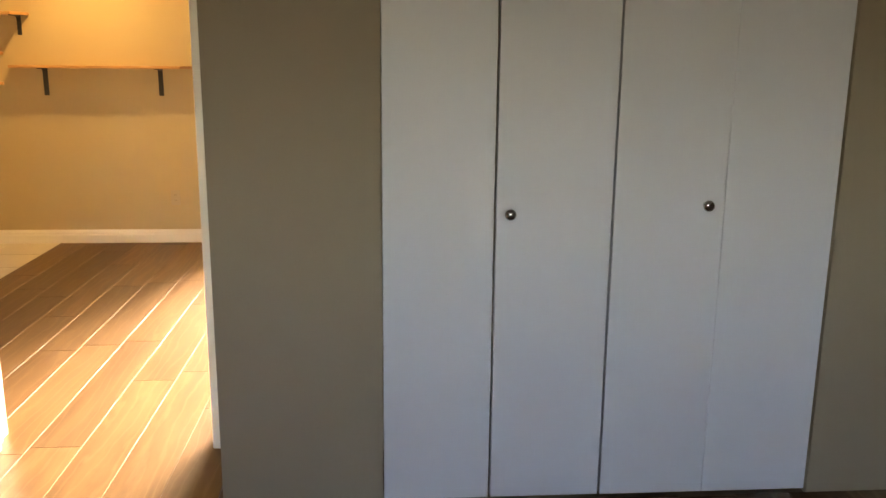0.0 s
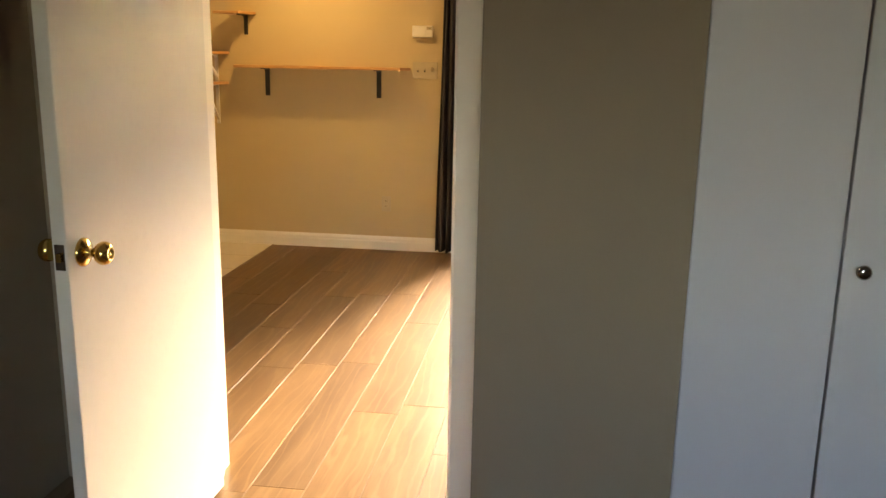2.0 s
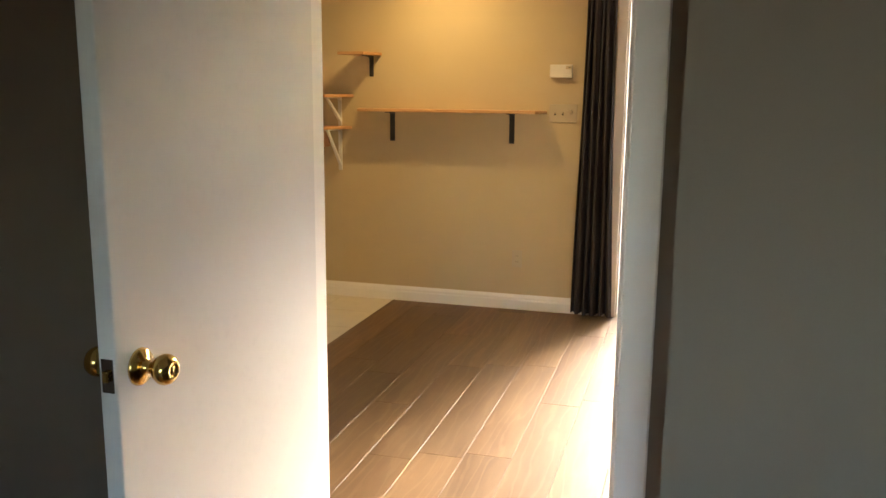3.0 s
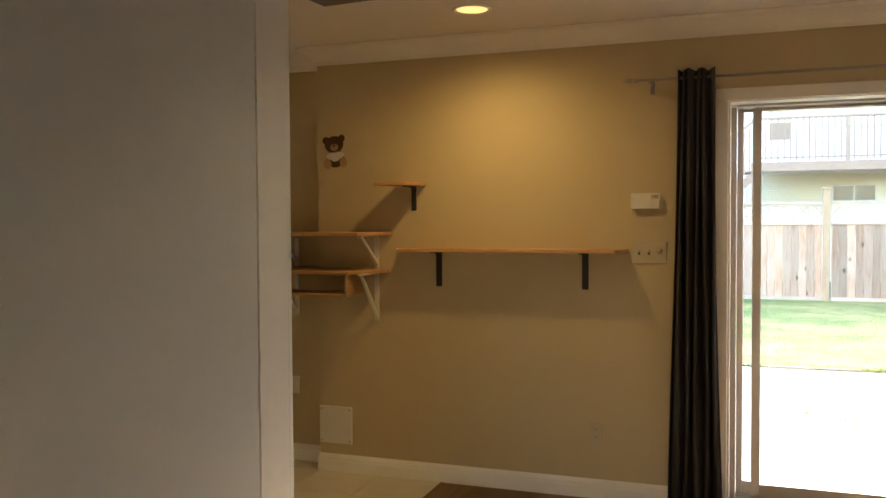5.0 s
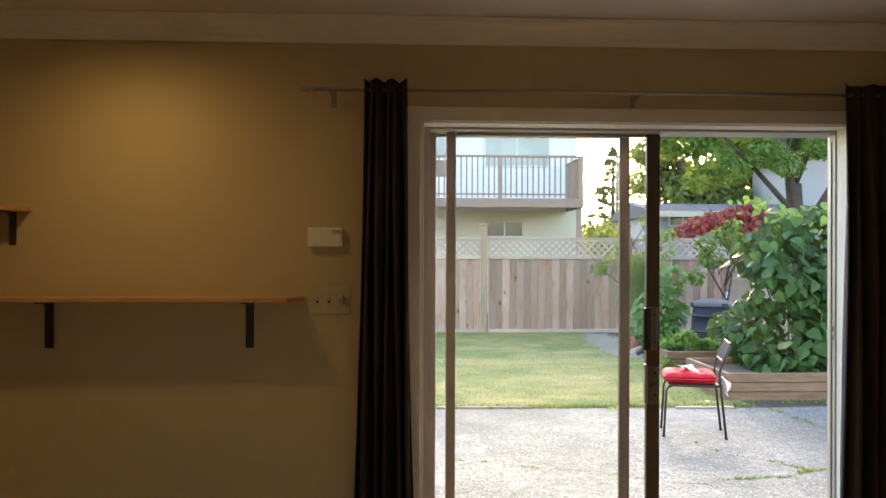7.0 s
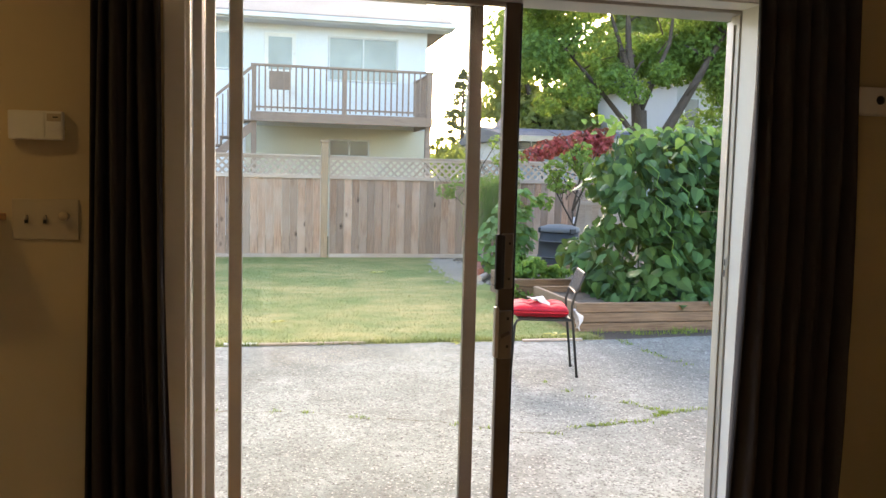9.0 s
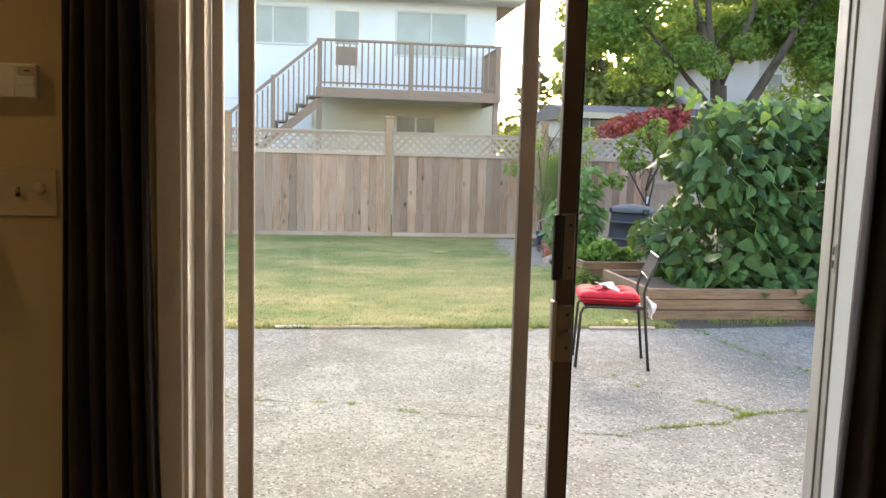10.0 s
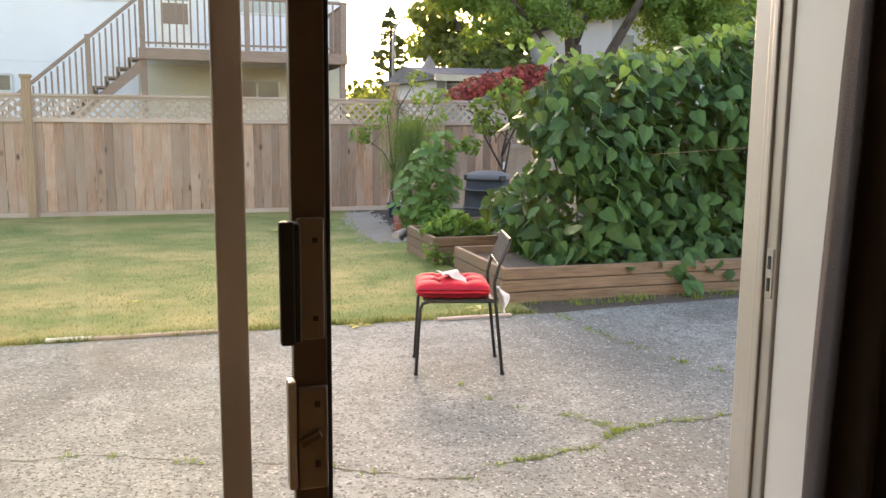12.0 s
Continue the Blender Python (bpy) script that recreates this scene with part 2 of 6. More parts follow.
M_DARKHOLE = surface("dark_recess", (0.03, 0.028, 0.025), 0.6)
M_PINE = wood("pine_shelf", (0.58, 0.34, 0.15), (0.42, 0.22, 0.085), (0.6, 8, 8), 0.5, knots=2.5, rnd=0.06)
M_BLACK = surface("black_powder_coat", (0.022, 0.021, 0.021), 0.5, fine=(120, 0.1), relief=0.05)
M_WHITEMETAL = surface("white_enamel", (0.78, 0.76, 0.72), 0.4)
M_PLASTIC = surface("white_plastic", (0.76, 0.73, 0.66), 0.42, large=(6, 0.03), fine=(90, 0.02), relief=0.02)
M_ALMOND = surface("almond_plastic", (0.52, 0.44, 0.3), 0.42, large=(6, 0.03), fine=(90, 0.02), relief=0.02)
M_CURTAIN = surface("charcoal_curtain_cloth", (0.06, 0.055, 0.059), 0.9, large=(3, 0.15), fine=(420, 0.25), relief=0.5, depth=0.002, spec=0.2)
M_ROD = surface("brushed_steel_rod", (0.42, 0.38, 0.35), 0.35, 0.8, fine=(200, 0.06))
M_ALU = surface("bronze_aluminium", (0.13, 0.098, 0.076), 0.45, 0.3, large=(3, 0.1), fine=(80, 0.08), relief=0.04)
M_PLATE = surface("worn_bronze_plate", (0.25, 0.205, 0.165), 0.45, 0.3, large=(3, 0.1), fine=(80, 0.08), relief=0.04)
M_ALUEDGE = surface("dark_weatherstrip", (0.02, 0.018, 0.016), 0.6)
M_ALULIGHT = surface("mill_aluminium", (0.55, 0.51, 0.46), 0.45, 0.35, large=(3, 0.1), fine=(80, 0.08), relief=0.04)
M_PANE = glass("door_glass", (0.995, 1.0, 0.99), 0.0, 0.0015)
M_WINGLASS = glass("window_glass", (0.9, 0.93, 0.95), 0.0, 0.0)
M_BULB = glowing("warm_lamp", (1.0, 0.60, 0.2), 0.085)
M_REFLECTOR = surface("downlight_reflector", (0.90, 0.92, 0.94), 0.16, 1.0)
M_HATCH = surface("hatch_board", (0.20, 0.175, 0.15), 0.7, large=(2, 0.08))
M_GREYSTEEL = surface("grey_panel_door", (0.30, 0.31, 0.31), 0.5, 0.3)
M_BEAR_BROWN = surface("brown_vinyl", (0.10, 0.045, 0.02), 0.5)
M_BEAR_TAN = surface("tan_vinyl", (0.48, 0.30, 0.16), 0.5)
M_WHITE = surface("white_vinyl", (0.8, 0.78, 0.74), 0.5)
M_BLIND = surface("white_blind_slats", (0.82, 0.83, 0.82), 0.5)
M_CONCRETE = concrete()
M_CRACK = surface("crack_soil", (0.10, 0.085, 0.055), 0.95, fine=(60, 0.3))
M_LAWN = lawn()
M_BLADES = blade_material()
M_SOIL = surface("garden_soil", (0.11, 0.088, 0.066), 0.95, large=(2, 0.2), fine=(40, 0.25), relief=0.8, depth=0.02, world_space=True)
M_FARGROUND = surface("far_ground", (0.10, 0.12, 0.05), 0.95, large=(0.4, 0.2), fine=(12, 0.2), relief=0.4, world_space=True)
M_CEDAR = wood("weathered_cedar", (0.45, 0.275, 0.19), (0.17, 0.095, 0.062), (7, 7, 0.45), 0.85, rnd=0.34, relief=0.5, knots=4.2, grey=(0.37, 0.275, 0.22))
M_CEDARRAIL = wood("grey_cedar_rail", (0.47, 0.36, 0.29), (0.33, 0.25, 0.20), (0.5, 8, 8), 0.85, rnd=0.14, grey=(0.46, 0.385, 0.33))
M_POST = wood("cedar_post", (0.40, 0.28, 0.18), (0.25, 0.165, 0.105), (8, 8, 0.5), 0.8, rnd=0.08)
M_TIMBER = wood("bed_timber", (0.26, 0.175, 0.115), (0.13, 0.082, 0.052), (0.5, 8, 8), 0.8, rnd=0.12, knots=1.2)
M_DECK = wood("weathered_deck_wood", (0.33, 0.24, 0.185), (0.19, 0.13, 0.098), (0.6, 8, 8), 0.85, rnd=0.12)
M_STUCCO = surface("white_stucco", (0.72, 0.75, 0.79), 0.9, large=(0.5, 0.05), fine=(25, 0.06), relief=0.5, depth=0.02)
M_STUCCO2 = surface("cream_stucco", (0.64, 0.62, 0.51), 0.9, large=(0.5, 0.05), fine=(25, 0.06), relief=0.5, depth=0.02)
M_GREYSIDING = surface("grey_stucco", (0.48, 0.47, 0.46), 0.9, large=(0.6, 0.05), fine=(18, 0.06), relief=0.4, depth=0.02)
M_BLUESIDING = surface("blue_grey_siding", (0.27, 0.32, 0.36), 0.8, large=(0.8, 0.06))
M_ROOF = surface("grey_shingle", (0.11, 0.125, 0.15), 0.95, large=(1, 0.12), fine=(9, 0.2), relief=0.6, depth=0.03, spec=0.1)
M_ROOFRED = surface("brown_shingle", (0.34, 0.28, 0.25), 0.9, large=(1, 0.12), fine=(9, 0.2), relief=0.6, depth=0.03)
M_DARKPANE = surface("dark_window_pane", (0.09, 0.10, 0.11), 0.08, large=(0.8, 0.3), fine=(4, 0.1), relief=0.0)
M_PALEPANE = surface("curtained_window_pane", (0.34, 0.38, 0.37), 0.1, large=(0.8, 0.2), fine=(4, 0.1), relief=0.0)
M_WINFRAME = surface("window_frame_metal", (0.55, 0.56, 0.56), 0.5, 0.3)
M_BIN = surface("black_recycled_plastic", (0.035, 0.04, 0.046), 0.6, large=(3, 0.15), fine=(50, 0.15), relief=0.2)
M_BINTOP = surface("grey_plastic_rib", (0.15, 0.16, 0.17), 0.6)
M_RED = surface("red_cushion_cloth", (0.56, 0.009, 0.03), 0.8, large=(6, 0.12), fine=(160, 0.1), relief=0.3)
M_RAG = surface("white_cloth", (0.74, 0.73, 0.76), 0.9, large=(12, 0.1), fine=(90, 0.05), relief=0.2)
M_BARK = surface("rough_bark", (0.095, 0.072, 0.055), 0.95, large=(3, 0.2), fine=(22, 0.25), relief=0.9, depth=0.04)
M_BEAN = foliage("bean_leaf", (0.066, 0.15, 0.046), (0.011, 0.04, 0.015), 0.12, 0.5)
M_BEANYOUNG = foliage("young_bean_leaf", (0.16, 0.29, 0.07), (0.06, 0.16, 0.04), 0.3, 0.52)
M_MAPLE = foliage("maple_leaf", (0.17, 0.28, 0.065), (0.06, 0.12, 0.035), 0.36)
M_DARKTREE = foliage("dark_tree_leaf", (0.19, 0.21, 0.07), (0.08, 0.11, 0.04), 0.45)
M_CONIFER = foliage("conifer_needles", (0.12, 0.13, 0.075), (0.05, 0.06, 0.035), 0.3, 0.7)
M_REDLEAF = foliage("red_maple_leaf", (0.44, 0.085, 0.09), (0.2, 0.03, 0.04), 0.16)
M_HERB = foliage("herb_leaf", (0.15, 0.30, 0.07), (0.05, 0.14, 0.04), 0.35)
M_FENNEL = foliage("feathery_leaf", (0.11, 0.19, 0.065), (0.055, 0.11, 0.04), 0.35)
M_YELLOWLEAF = foliage("fallen_yellow_leaf", (0.62, 0.58, 0.16), (0.5, 0.42, 0.12), 0.2)
M_WEED = foliage("weed_leaf", (0.2, 0.29, 0.06), (0.12, 0.18, 0.04), 0.3)
M_GRAVEL = surface("pale_gravel", (0.43, 0.385, 0.33), 0.9, large=(3, 0.1), fine=(30, 0.2), relief=0.5, rnd=0.25)
M_BRICK = surface("terracotta_brick", (0.36, 0.13, 0.085), 0.9, large=(4, 0.12), fine=(60, 0.15), relief=0.4, rnd=0.15)
M_STREETLAMP = surface("galvanised_pole", (0.3, 0.32, 0.32), 0.5, 0.6)
M_BLUEPOT = surface("blue_plastic_pot", (0.03, 0.05, 0.14), 0.4)
M_RUBBER = surface("rubber_foot", (0.02, 0.02, 0.02), 0.8)

# ---- mesh helpers ----


def part(name, bm, material, parent=None, label="", smooth=False):
    """Links a bmesh as one mesh object, under a thing or a part."""
    me = bpy.data.meshes.new(name)
    bm.normal_update()
    bm.to_mesh(me)
    bm.free()
    if smooth:
        me.polygons.foreach_set("use_smooth", [True] * len(me.polygons))
    me.materials.append(material)
    ob = new(name, me)
    if parent is not None:
        ob.parent = parent
    if label:
        ob["label"] = label
    return ob


def shared(name, me, parent=None, m=None, label=""):
    """One more object on a mesh that others use too."""
    ob = new(name, me)
    if parent is not None:
        ob.parent = parent
    if m is not None:
        ob.matrix_local = m
    if label:
        ob["label"] = label
    return ob


def thing(name, label, category, m=None, group="", kind=""):
    ob = new(name)
    ob.empty_display_size = 0.1
    if m is not None:
        ob.matrix_world = m
    return tagged(ob, label, category, group, kind)


def setting(name, bm, material, label, category):
    return tagged(part(name, bm, material), label, category, kind="structure")


def box(bm, a, b, r=0.0, seg=1):
    """A box from corner a to corner b, with its edges rounded by r."""
    x0, y0, z0 = (min(p, q) for p, q in zip(a, b))
    x1, y1, z1 = (max(p, q) for p, q in zip(a, b))
    vs = [bm.verts.new(p) for p in ((x0, y0, z0), (x1, y0, z0), (x1, y1, z0), (x0, y1, z0), (x0, y0, z1), (x1, y0, z1), (x1, y1, z1), (x0, y1, z1))]
    fs = [bm.faces.new([vs[i] for i in f]) for f in ((0, 3, 2, 1), (4, 5, 6, 7), (0, 1, 5, 4), (1, 2, 6, 5), (2, 3, 7, 6), (3, 0, 4, 7))]
    if r:
        es = list({e for f in fs for e in f.edges})
        bmesh.ops.bevel(bm, geom=es, offset=r, segments=seg, affect="EDGES", profile=0.5)
    return vs


def boxed(a, b, r=0.0, seg=1):
    bm = bmesh.new()
    box(bm, a, b, r, seg)
    return bm


def tube(bm, points, radii, seg=8, cap=True):
    """A round tube along points."""
    if isinstance(radii, (int, float)):
        radii = [radii] * len(points)
    pts = [Vector(p) for p in points]
    rings, side = [], None
    for i, p in enumerate(pts):
        d = (pts[min(i + 1, len(pts) - 1)] - pts[max(i - 1, 0)]).normalized()
        if side is None:
            side = d.orthogonal().normalized()
        side = (side - d * side.dot(d)).normalized()
        up = d.cross(side)
        rings.append([bm.verts.new(p + radii[i] * (math.cos(a) * side + math.sin(a) * up)) for a in (math.tau * k / seg for k in range(seg))])
    for r0, r1 in zip(rings, rings[1:]):
        for k in range(seg):
            bm.faces.new((r0[k], r0[(k + 1) % seg], r1[(k + 1) % seg], r1[k]))
    if cap:
        bm.faces.new(rings[0][::-1])
        bm.faces.new(rings[-1])


def tubed(points, radii, seg=8):
    bm = bmesh.new()
    tube(bm, points, radii, seg)
    return bm


def lathe(profile, seg=24, axis="z"):
    """A turned shape: profile rows of (radius, height)."""
    bm = bmesh.new()
    rings = []
    for r, h in profile:
        ring = []
        for k in range(seg):
            a = math.tau * k / seg
            x, y = r * math.cos(a), r * math.sin(a)
            p = {"z": (x, y, h), "x": (h, x, y), "y": (y, h, x)}[axis]
            ring.append(bm.verts.new(p))
        rings.append(ring)
    for r0, r1 in zip(rings, rings[1:]):
        for k in range(seg):
            bm.faces.new((r0[k], r0[(k + 1) % seg], r1[(k + 1) % seg], r1[k]))
    bm.faces.new(rings[0][::-1])
    bm.faces.new(rings[-1])
    return bm


def prism(outline, z0, z1, axis="z"):
    """An outline of (u, v) drawn out from z0 to z1 along an axis."""
    bm = bmesh.new()

    def at(u, v, w):
        return {"z": (u, v, w), "y": (u, w, v), "x": (w, u, v)}[axis]
    lo = [bm.verts.new(at(u, v, z0)) for u, v in outline]
    hi = [bm.verts.new(at(u, v, z1)) for u, v in outline]
    bm.faces.new(lo[::-1])
    bm.faces.new(hi)
    for i in range(len(outline)):
        j = (i + 1) % len(outline)
        bm.faces.new((lo[i], lo[j], hi[j], hi[i]))
    bmesh.ops.recalc_face_normals(bm, faces=bm.faces)
    return bm


def walls_with_holes(name, axis, at0, at1, u0, u1, z0, z1, holes, material, label):
    """A wall slab between at0 and at1 on an axis, with rectangular openings (ua, ub, za, zb) through it."""
    bm = bmesh.new()
    us = sorted({u0, u1, *[h[0] for h in holes], *[h[1] for h in holes]})
    zs = sorted({z0, z1, *[h[2] for h in holes], *[h[3] for h in holes]})
    grid = {}

    def vert(u, z, w):
        key = (u, z, w)
        if key not in grid:
            grid[key] = bm.verts.new((u, w, z) if axis == "y" else (w, u, z))
        return grid[key]

    def solid(i, j):
        if not (0 <= i < len(us) - 1 and 0 <= j < len(zs) - 1):
            return False
        u, z = (us[i] + us[i + 1]) / 2, (zs[j] + zs[j + 1]) / 2
        return not any(h[0] < u < h[1] and h[2] < z < h[3] for h in holes)
    for i in range(len(us) - 1):
        for j in range(len(zs) - 1):
            if not solid(i, j):
                continue
            a, b, c, d = us[i], us[i + 1], zs[j], zs[j + 1]
            for w in (at0, at1):
                bm.faces.new([vert(a, c, w), vert(b, c, w), vert(b, d, w), vert(a, d, w)])
            for (di, dj), (p, q) in {(-1, 0): ((a, c), (a, d)), (1, 0): ((b, c), (b, d)), (0, -1): ((a, c), (b, c)), (0, 1): ((a, d), (b, d))}.items():
                if not solid(i + di, j + dj):
                    bm.faces.new([vert(*p, at0), vert(*q, at0), vert(*q, at1), vert(*p, at1)])
    bmesh.ops.recalc_face_normals(bm, faces=bm.faces)
    return setting(name, bm, material, label, "wall")


def raw_mesh(name, verts, faces, material, parent=None, label="", smooth=False):
    me = bpy.data.meshes.new(name)
    me.from_pydata(verts, [], faces)
    if smooth:
        me.polygons.foreach_set("use_smooth", [True] * len(me.polygons))
    me.materials.append(material)
    return shared(name, me, parent, None, label)


rng = random.Random(7)

# ---- the rooms ----
FAR, WEST, EAST, CEIL = 7.125, -6.2, 2.6, 2.53
# the far wall steps back at JOG to the plane REC
JOG, REC = -3.585, 7.265
DOORY0, DOORY1 = 3.50, 3.64
PATIO = -0.05

walls_with_holes("wall_north", "y", FAR, 7.42, JOG, EAST + 0.2, -0.3, 2.75, [(-1.25, 0.71, -0.02, 2.10)], M_WALL, "beige painted wall with a wide sliding door opening")
walls_with_holes("wall_north_recess", "y", REC, 7.42, WEST - 0.2, JOG, -0.3, 2.75, [(-5.95, -4.885, 1.33, 2.23)], M_WALL, "beige painted wall set slightly back, with a small window")
walls_with_holes("wall_west", "x", WEST - 0.2, WEST, DOORY1 - 0.14, REC, -0.3, 2.75, [], M_WALL, "plain beige painted side wall")
walls_with_holes("wall_east", "x", EAST, EAST + 0.2, DOORY1 - 0.14, FAR, -0.3, 2.75, [], M_WALL, "plain beige painted wall")
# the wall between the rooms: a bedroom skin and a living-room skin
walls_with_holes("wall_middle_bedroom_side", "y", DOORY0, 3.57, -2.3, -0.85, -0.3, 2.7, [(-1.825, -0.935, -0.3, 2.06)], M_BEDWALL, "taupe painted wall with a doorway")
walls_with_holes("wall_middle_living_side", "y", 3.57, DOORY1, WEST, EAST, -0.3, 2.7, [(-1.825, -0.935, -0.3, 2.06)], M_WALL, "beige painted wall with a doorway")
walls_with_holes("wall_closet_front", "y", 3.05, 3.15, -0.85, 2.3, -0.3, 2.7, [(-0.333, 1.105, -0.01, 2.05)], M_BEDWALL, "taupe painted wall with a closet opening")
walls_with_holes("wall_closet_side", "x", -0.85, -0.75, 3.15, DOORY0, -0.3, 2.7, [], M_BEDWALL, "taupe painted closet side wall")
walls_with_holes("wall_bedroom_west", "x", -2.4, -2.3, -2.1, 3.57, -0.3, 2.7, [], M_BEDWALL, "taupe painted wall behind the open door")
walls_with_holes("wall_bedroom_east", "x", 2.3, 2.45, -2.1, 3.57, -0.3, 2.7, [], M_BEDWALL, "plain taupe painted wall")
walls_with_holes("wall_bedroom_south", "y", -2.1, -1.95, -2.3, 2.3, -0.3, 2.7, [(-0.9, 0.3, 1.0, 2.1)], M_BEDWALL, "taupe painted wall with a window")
bm = bmesh.new()
box(bm, (WEST, 3.57, CEIL), (EAST, FAR, CEIL + 0.2))
box(bm, (WEST, FAR, CEIL), (JOG, REC, CEIL + 0.2))
setting("ceiling", bm, M_CEIL, "off-white painted ceiling", "ceiling")
setting("ceiling_bedroom", boxed((-2.3, -1.95, 2.44), (2.3, 3.50, 2.65)), M_CEIL, "off-white painted bedroom ceiling", "ceiling")
bm = bmesh.new()
box(bm, (WEST, 3.57, -0.2), (EAST, FAR, -0.012))
box(bm, (WEST, FAR, -0.2), (JOG, REC, -0.012))
box(bm, (-1.25, FAR, -0.2), (0.71, 7.42, -0.03))
box(bm, (-2.3, -1.95, -0.2), (2.3, 3.57, -0.012))
floor = setting("floor", bm, M_GAP, "oak laminate plank floor with a strip of cream tile", "floor")
# added, unseen storey and roof: block sky light from the vine, shade the rooms
bm = bmesh.new()
for a, b_ in (((-6.4, 7.22, 2.76), (2.8, 7.42, 5.4)), ((-6.4, -2.1, 2.76), (2.8, -1.9, 5.4)), ((-6.4, -1.9, 2.76), (-6.2, 7.22, 5.4)), ((2.6, -1.9, 2.76), (2.8, 7.22, 5.4))):
    box(bm, a, b_)
setting("wall_upper_storey", bm, M_STUCCO2, "unseen plain stucco storey, added to block sky light from the yard", "wall")
setting("floor_slab_upper", boxed((-6.19, -1.89, 2.76), (2.59, 7.21, 2.9)), M_CEIL, "plain unseen slab over the rooms, under the added storey", "slab")
setting("roof_slab", boxed((-6.8, -2.5, 5.4), (3.2, 7.9, 5.6)), M_ROOF, "unseen flat roof slab with a short overhang, on the added storey", "roof")


def sweep(name, path, profile, material, label, closed=False):
    """A moulding: a profile of (out, up) carried along wall corners; 'out' points to the left of the path."""
    bm = bmesh.new()
    rows = []
    n = len(path)
    for i, p in enumerate(path):
        p = Vector(p)
        d0 = (p - Vector(path[i - 1])).normalized() if i else None
        d1 = (Vector(path[i + 1]) - p).normalized() if i < n - 1 else None
        d0, d1 = d0 or d1, d1 or d0
        n0, n1 = Vector((-d0.y, d0.x, 0)), Vector((-d1.y, d1.x, 0))
        m = (n0 + n1).normalized()
        m /= max(m.dot(n0), 0.3)
        rows.append([bm.verts.new(p + m * o + Vector((0, 0, u))) for o, u in profile])
    for r0, r1 in zip(rows, rows[1:]):
        for k in range(len(profile)):
            j = (k + 1) % len(profile)
            bm.faces.new((r0[k], r0[j], r1[j], r1[k]))
    bm.faces.new(rows[0])
    bm.faces.new(rows[-1][::-1])
    bmesh.ops.recalc_face_normals(bm, faces=bm.faces)
    return setting(name, bm, material, label, "trim")


CROWN = [(0.002, 0), (0.012, 0), (0.016, 0.018), (0.03, 0.03), (0.045, 0.055), (0.07, 0.075), (0.088, 0.08), (0.095, 0.093), (0.095, 0.098), (0.002, 0.098)]
sweep("trim_crown", [(EAST, DOORY1, CEIL - 0.1), (EAST, FAR, CEIL - 0.1), (JOG, FAR, CEIL - 0.1), (JOG, REC, CEIL - 0.1), (WEST, REC, CEIL - 0.1), (WEST, DOORY1, CEIL - 0.1)], CROWN, M_TRIM, "white crown moulding under the ceiling")
BASE = [(0.002, 0), (0.014, 0), (0.014, 0.06), (0.011, 0.072), (0.011, 0.083), (0.006, 0.098), (0.004, 0.104), (0.002, 0.104)]
sweep("baseboard", [(-1.32, FAR, 0), (JOG, FAR, 0), (JOG, REC, 0), (WEST, REC, 0), (WEST, DOORY1, 0)], BASE, M_TRIM, "white moulded baseboard")
sweep("baseboard_east", [(EAST, DOORY1, 0), (EAST, FAR, 0), (0.71, FAR, 0)], BASE, M_TRIM, "white moulded baseboard")


# ---- bedroom door and its frame ----
def casing(name, x0, x1, top, y, out, wide, material, label, sill=0.0):
    """A door or window casing on a wall at y, that stands out by 'out'."""
    bm = bmesh.new()
    box(bm, (x0 - wide, y, sill), (x0, y + out, top), 0.003)
    box(bm, (x1, y, sill), (x1 + wide, y + out, top), 0.003)
    box(bm, (x0 - wide, y, top), (x1 + wide, y + out * 1.05, top + wide), 0.003)
    return setting(name, bm, material, label, "trim")


JL, JR = -1.775, -0.965
bm = bmesh.new()
box(bm, (-1.825, DOORY0 - 0.004, 0), (JL, DOORY1 + 0.004, 2.03), 0.002)
box(bm, (JR, DOORY0 - 0.004, 0), (-0.935, DOORY1 + 0.004, 2.03), 0.002)
box(bm, (-1.825, DOORY0 - 0.004, 2.03), (-0.935, DOORY1 + 0.004, 2.06), 0.002)
box(bm, (JL, 3.545, 0), (JL + 0.012, 3.58, 2.03), 0.002)
box(bm, (JR - 0.012, 3.545, 0), (JR, 3.58, 2.03), 0.002)
setting("door_frame", bm, M_TRIM, "white painted door jamb with a stop", "trim")
bm = bmesh.new()
box(bm, (JR, DOORY0 - 0.02, 0), (-0.888, DOORY0 - 0.004, 2.03), 0.004)
box(bm, (-1.85, DOORY0 - 0.02, 2.03), (-0.888, DOORY0 - 0.004, 2.09), 0.004)
setting("trim_door_bedroom", bm, M_TRIM, "white door casing", "trim")
casing("trim_door_living", JL, JR, 2.035, DOORY1, 0.015, 0.06, M_TRIM, "white door casing")
strike = thing("strike_plate", "small worn metal strike plate on the jamb", "strike plate", pose(JR, 3.525, 0.972))
part("plate", boxed((-0.002, -0.014, -0.03), (0.0005, 0.014, 0.03), 0.0005), M_CHROME, strike)
part("latch_hole", boxed((-0.0026, -0.006, -0.012), (-0.0018, 0.006, 0.012)), M_DARKHOLE, strike)

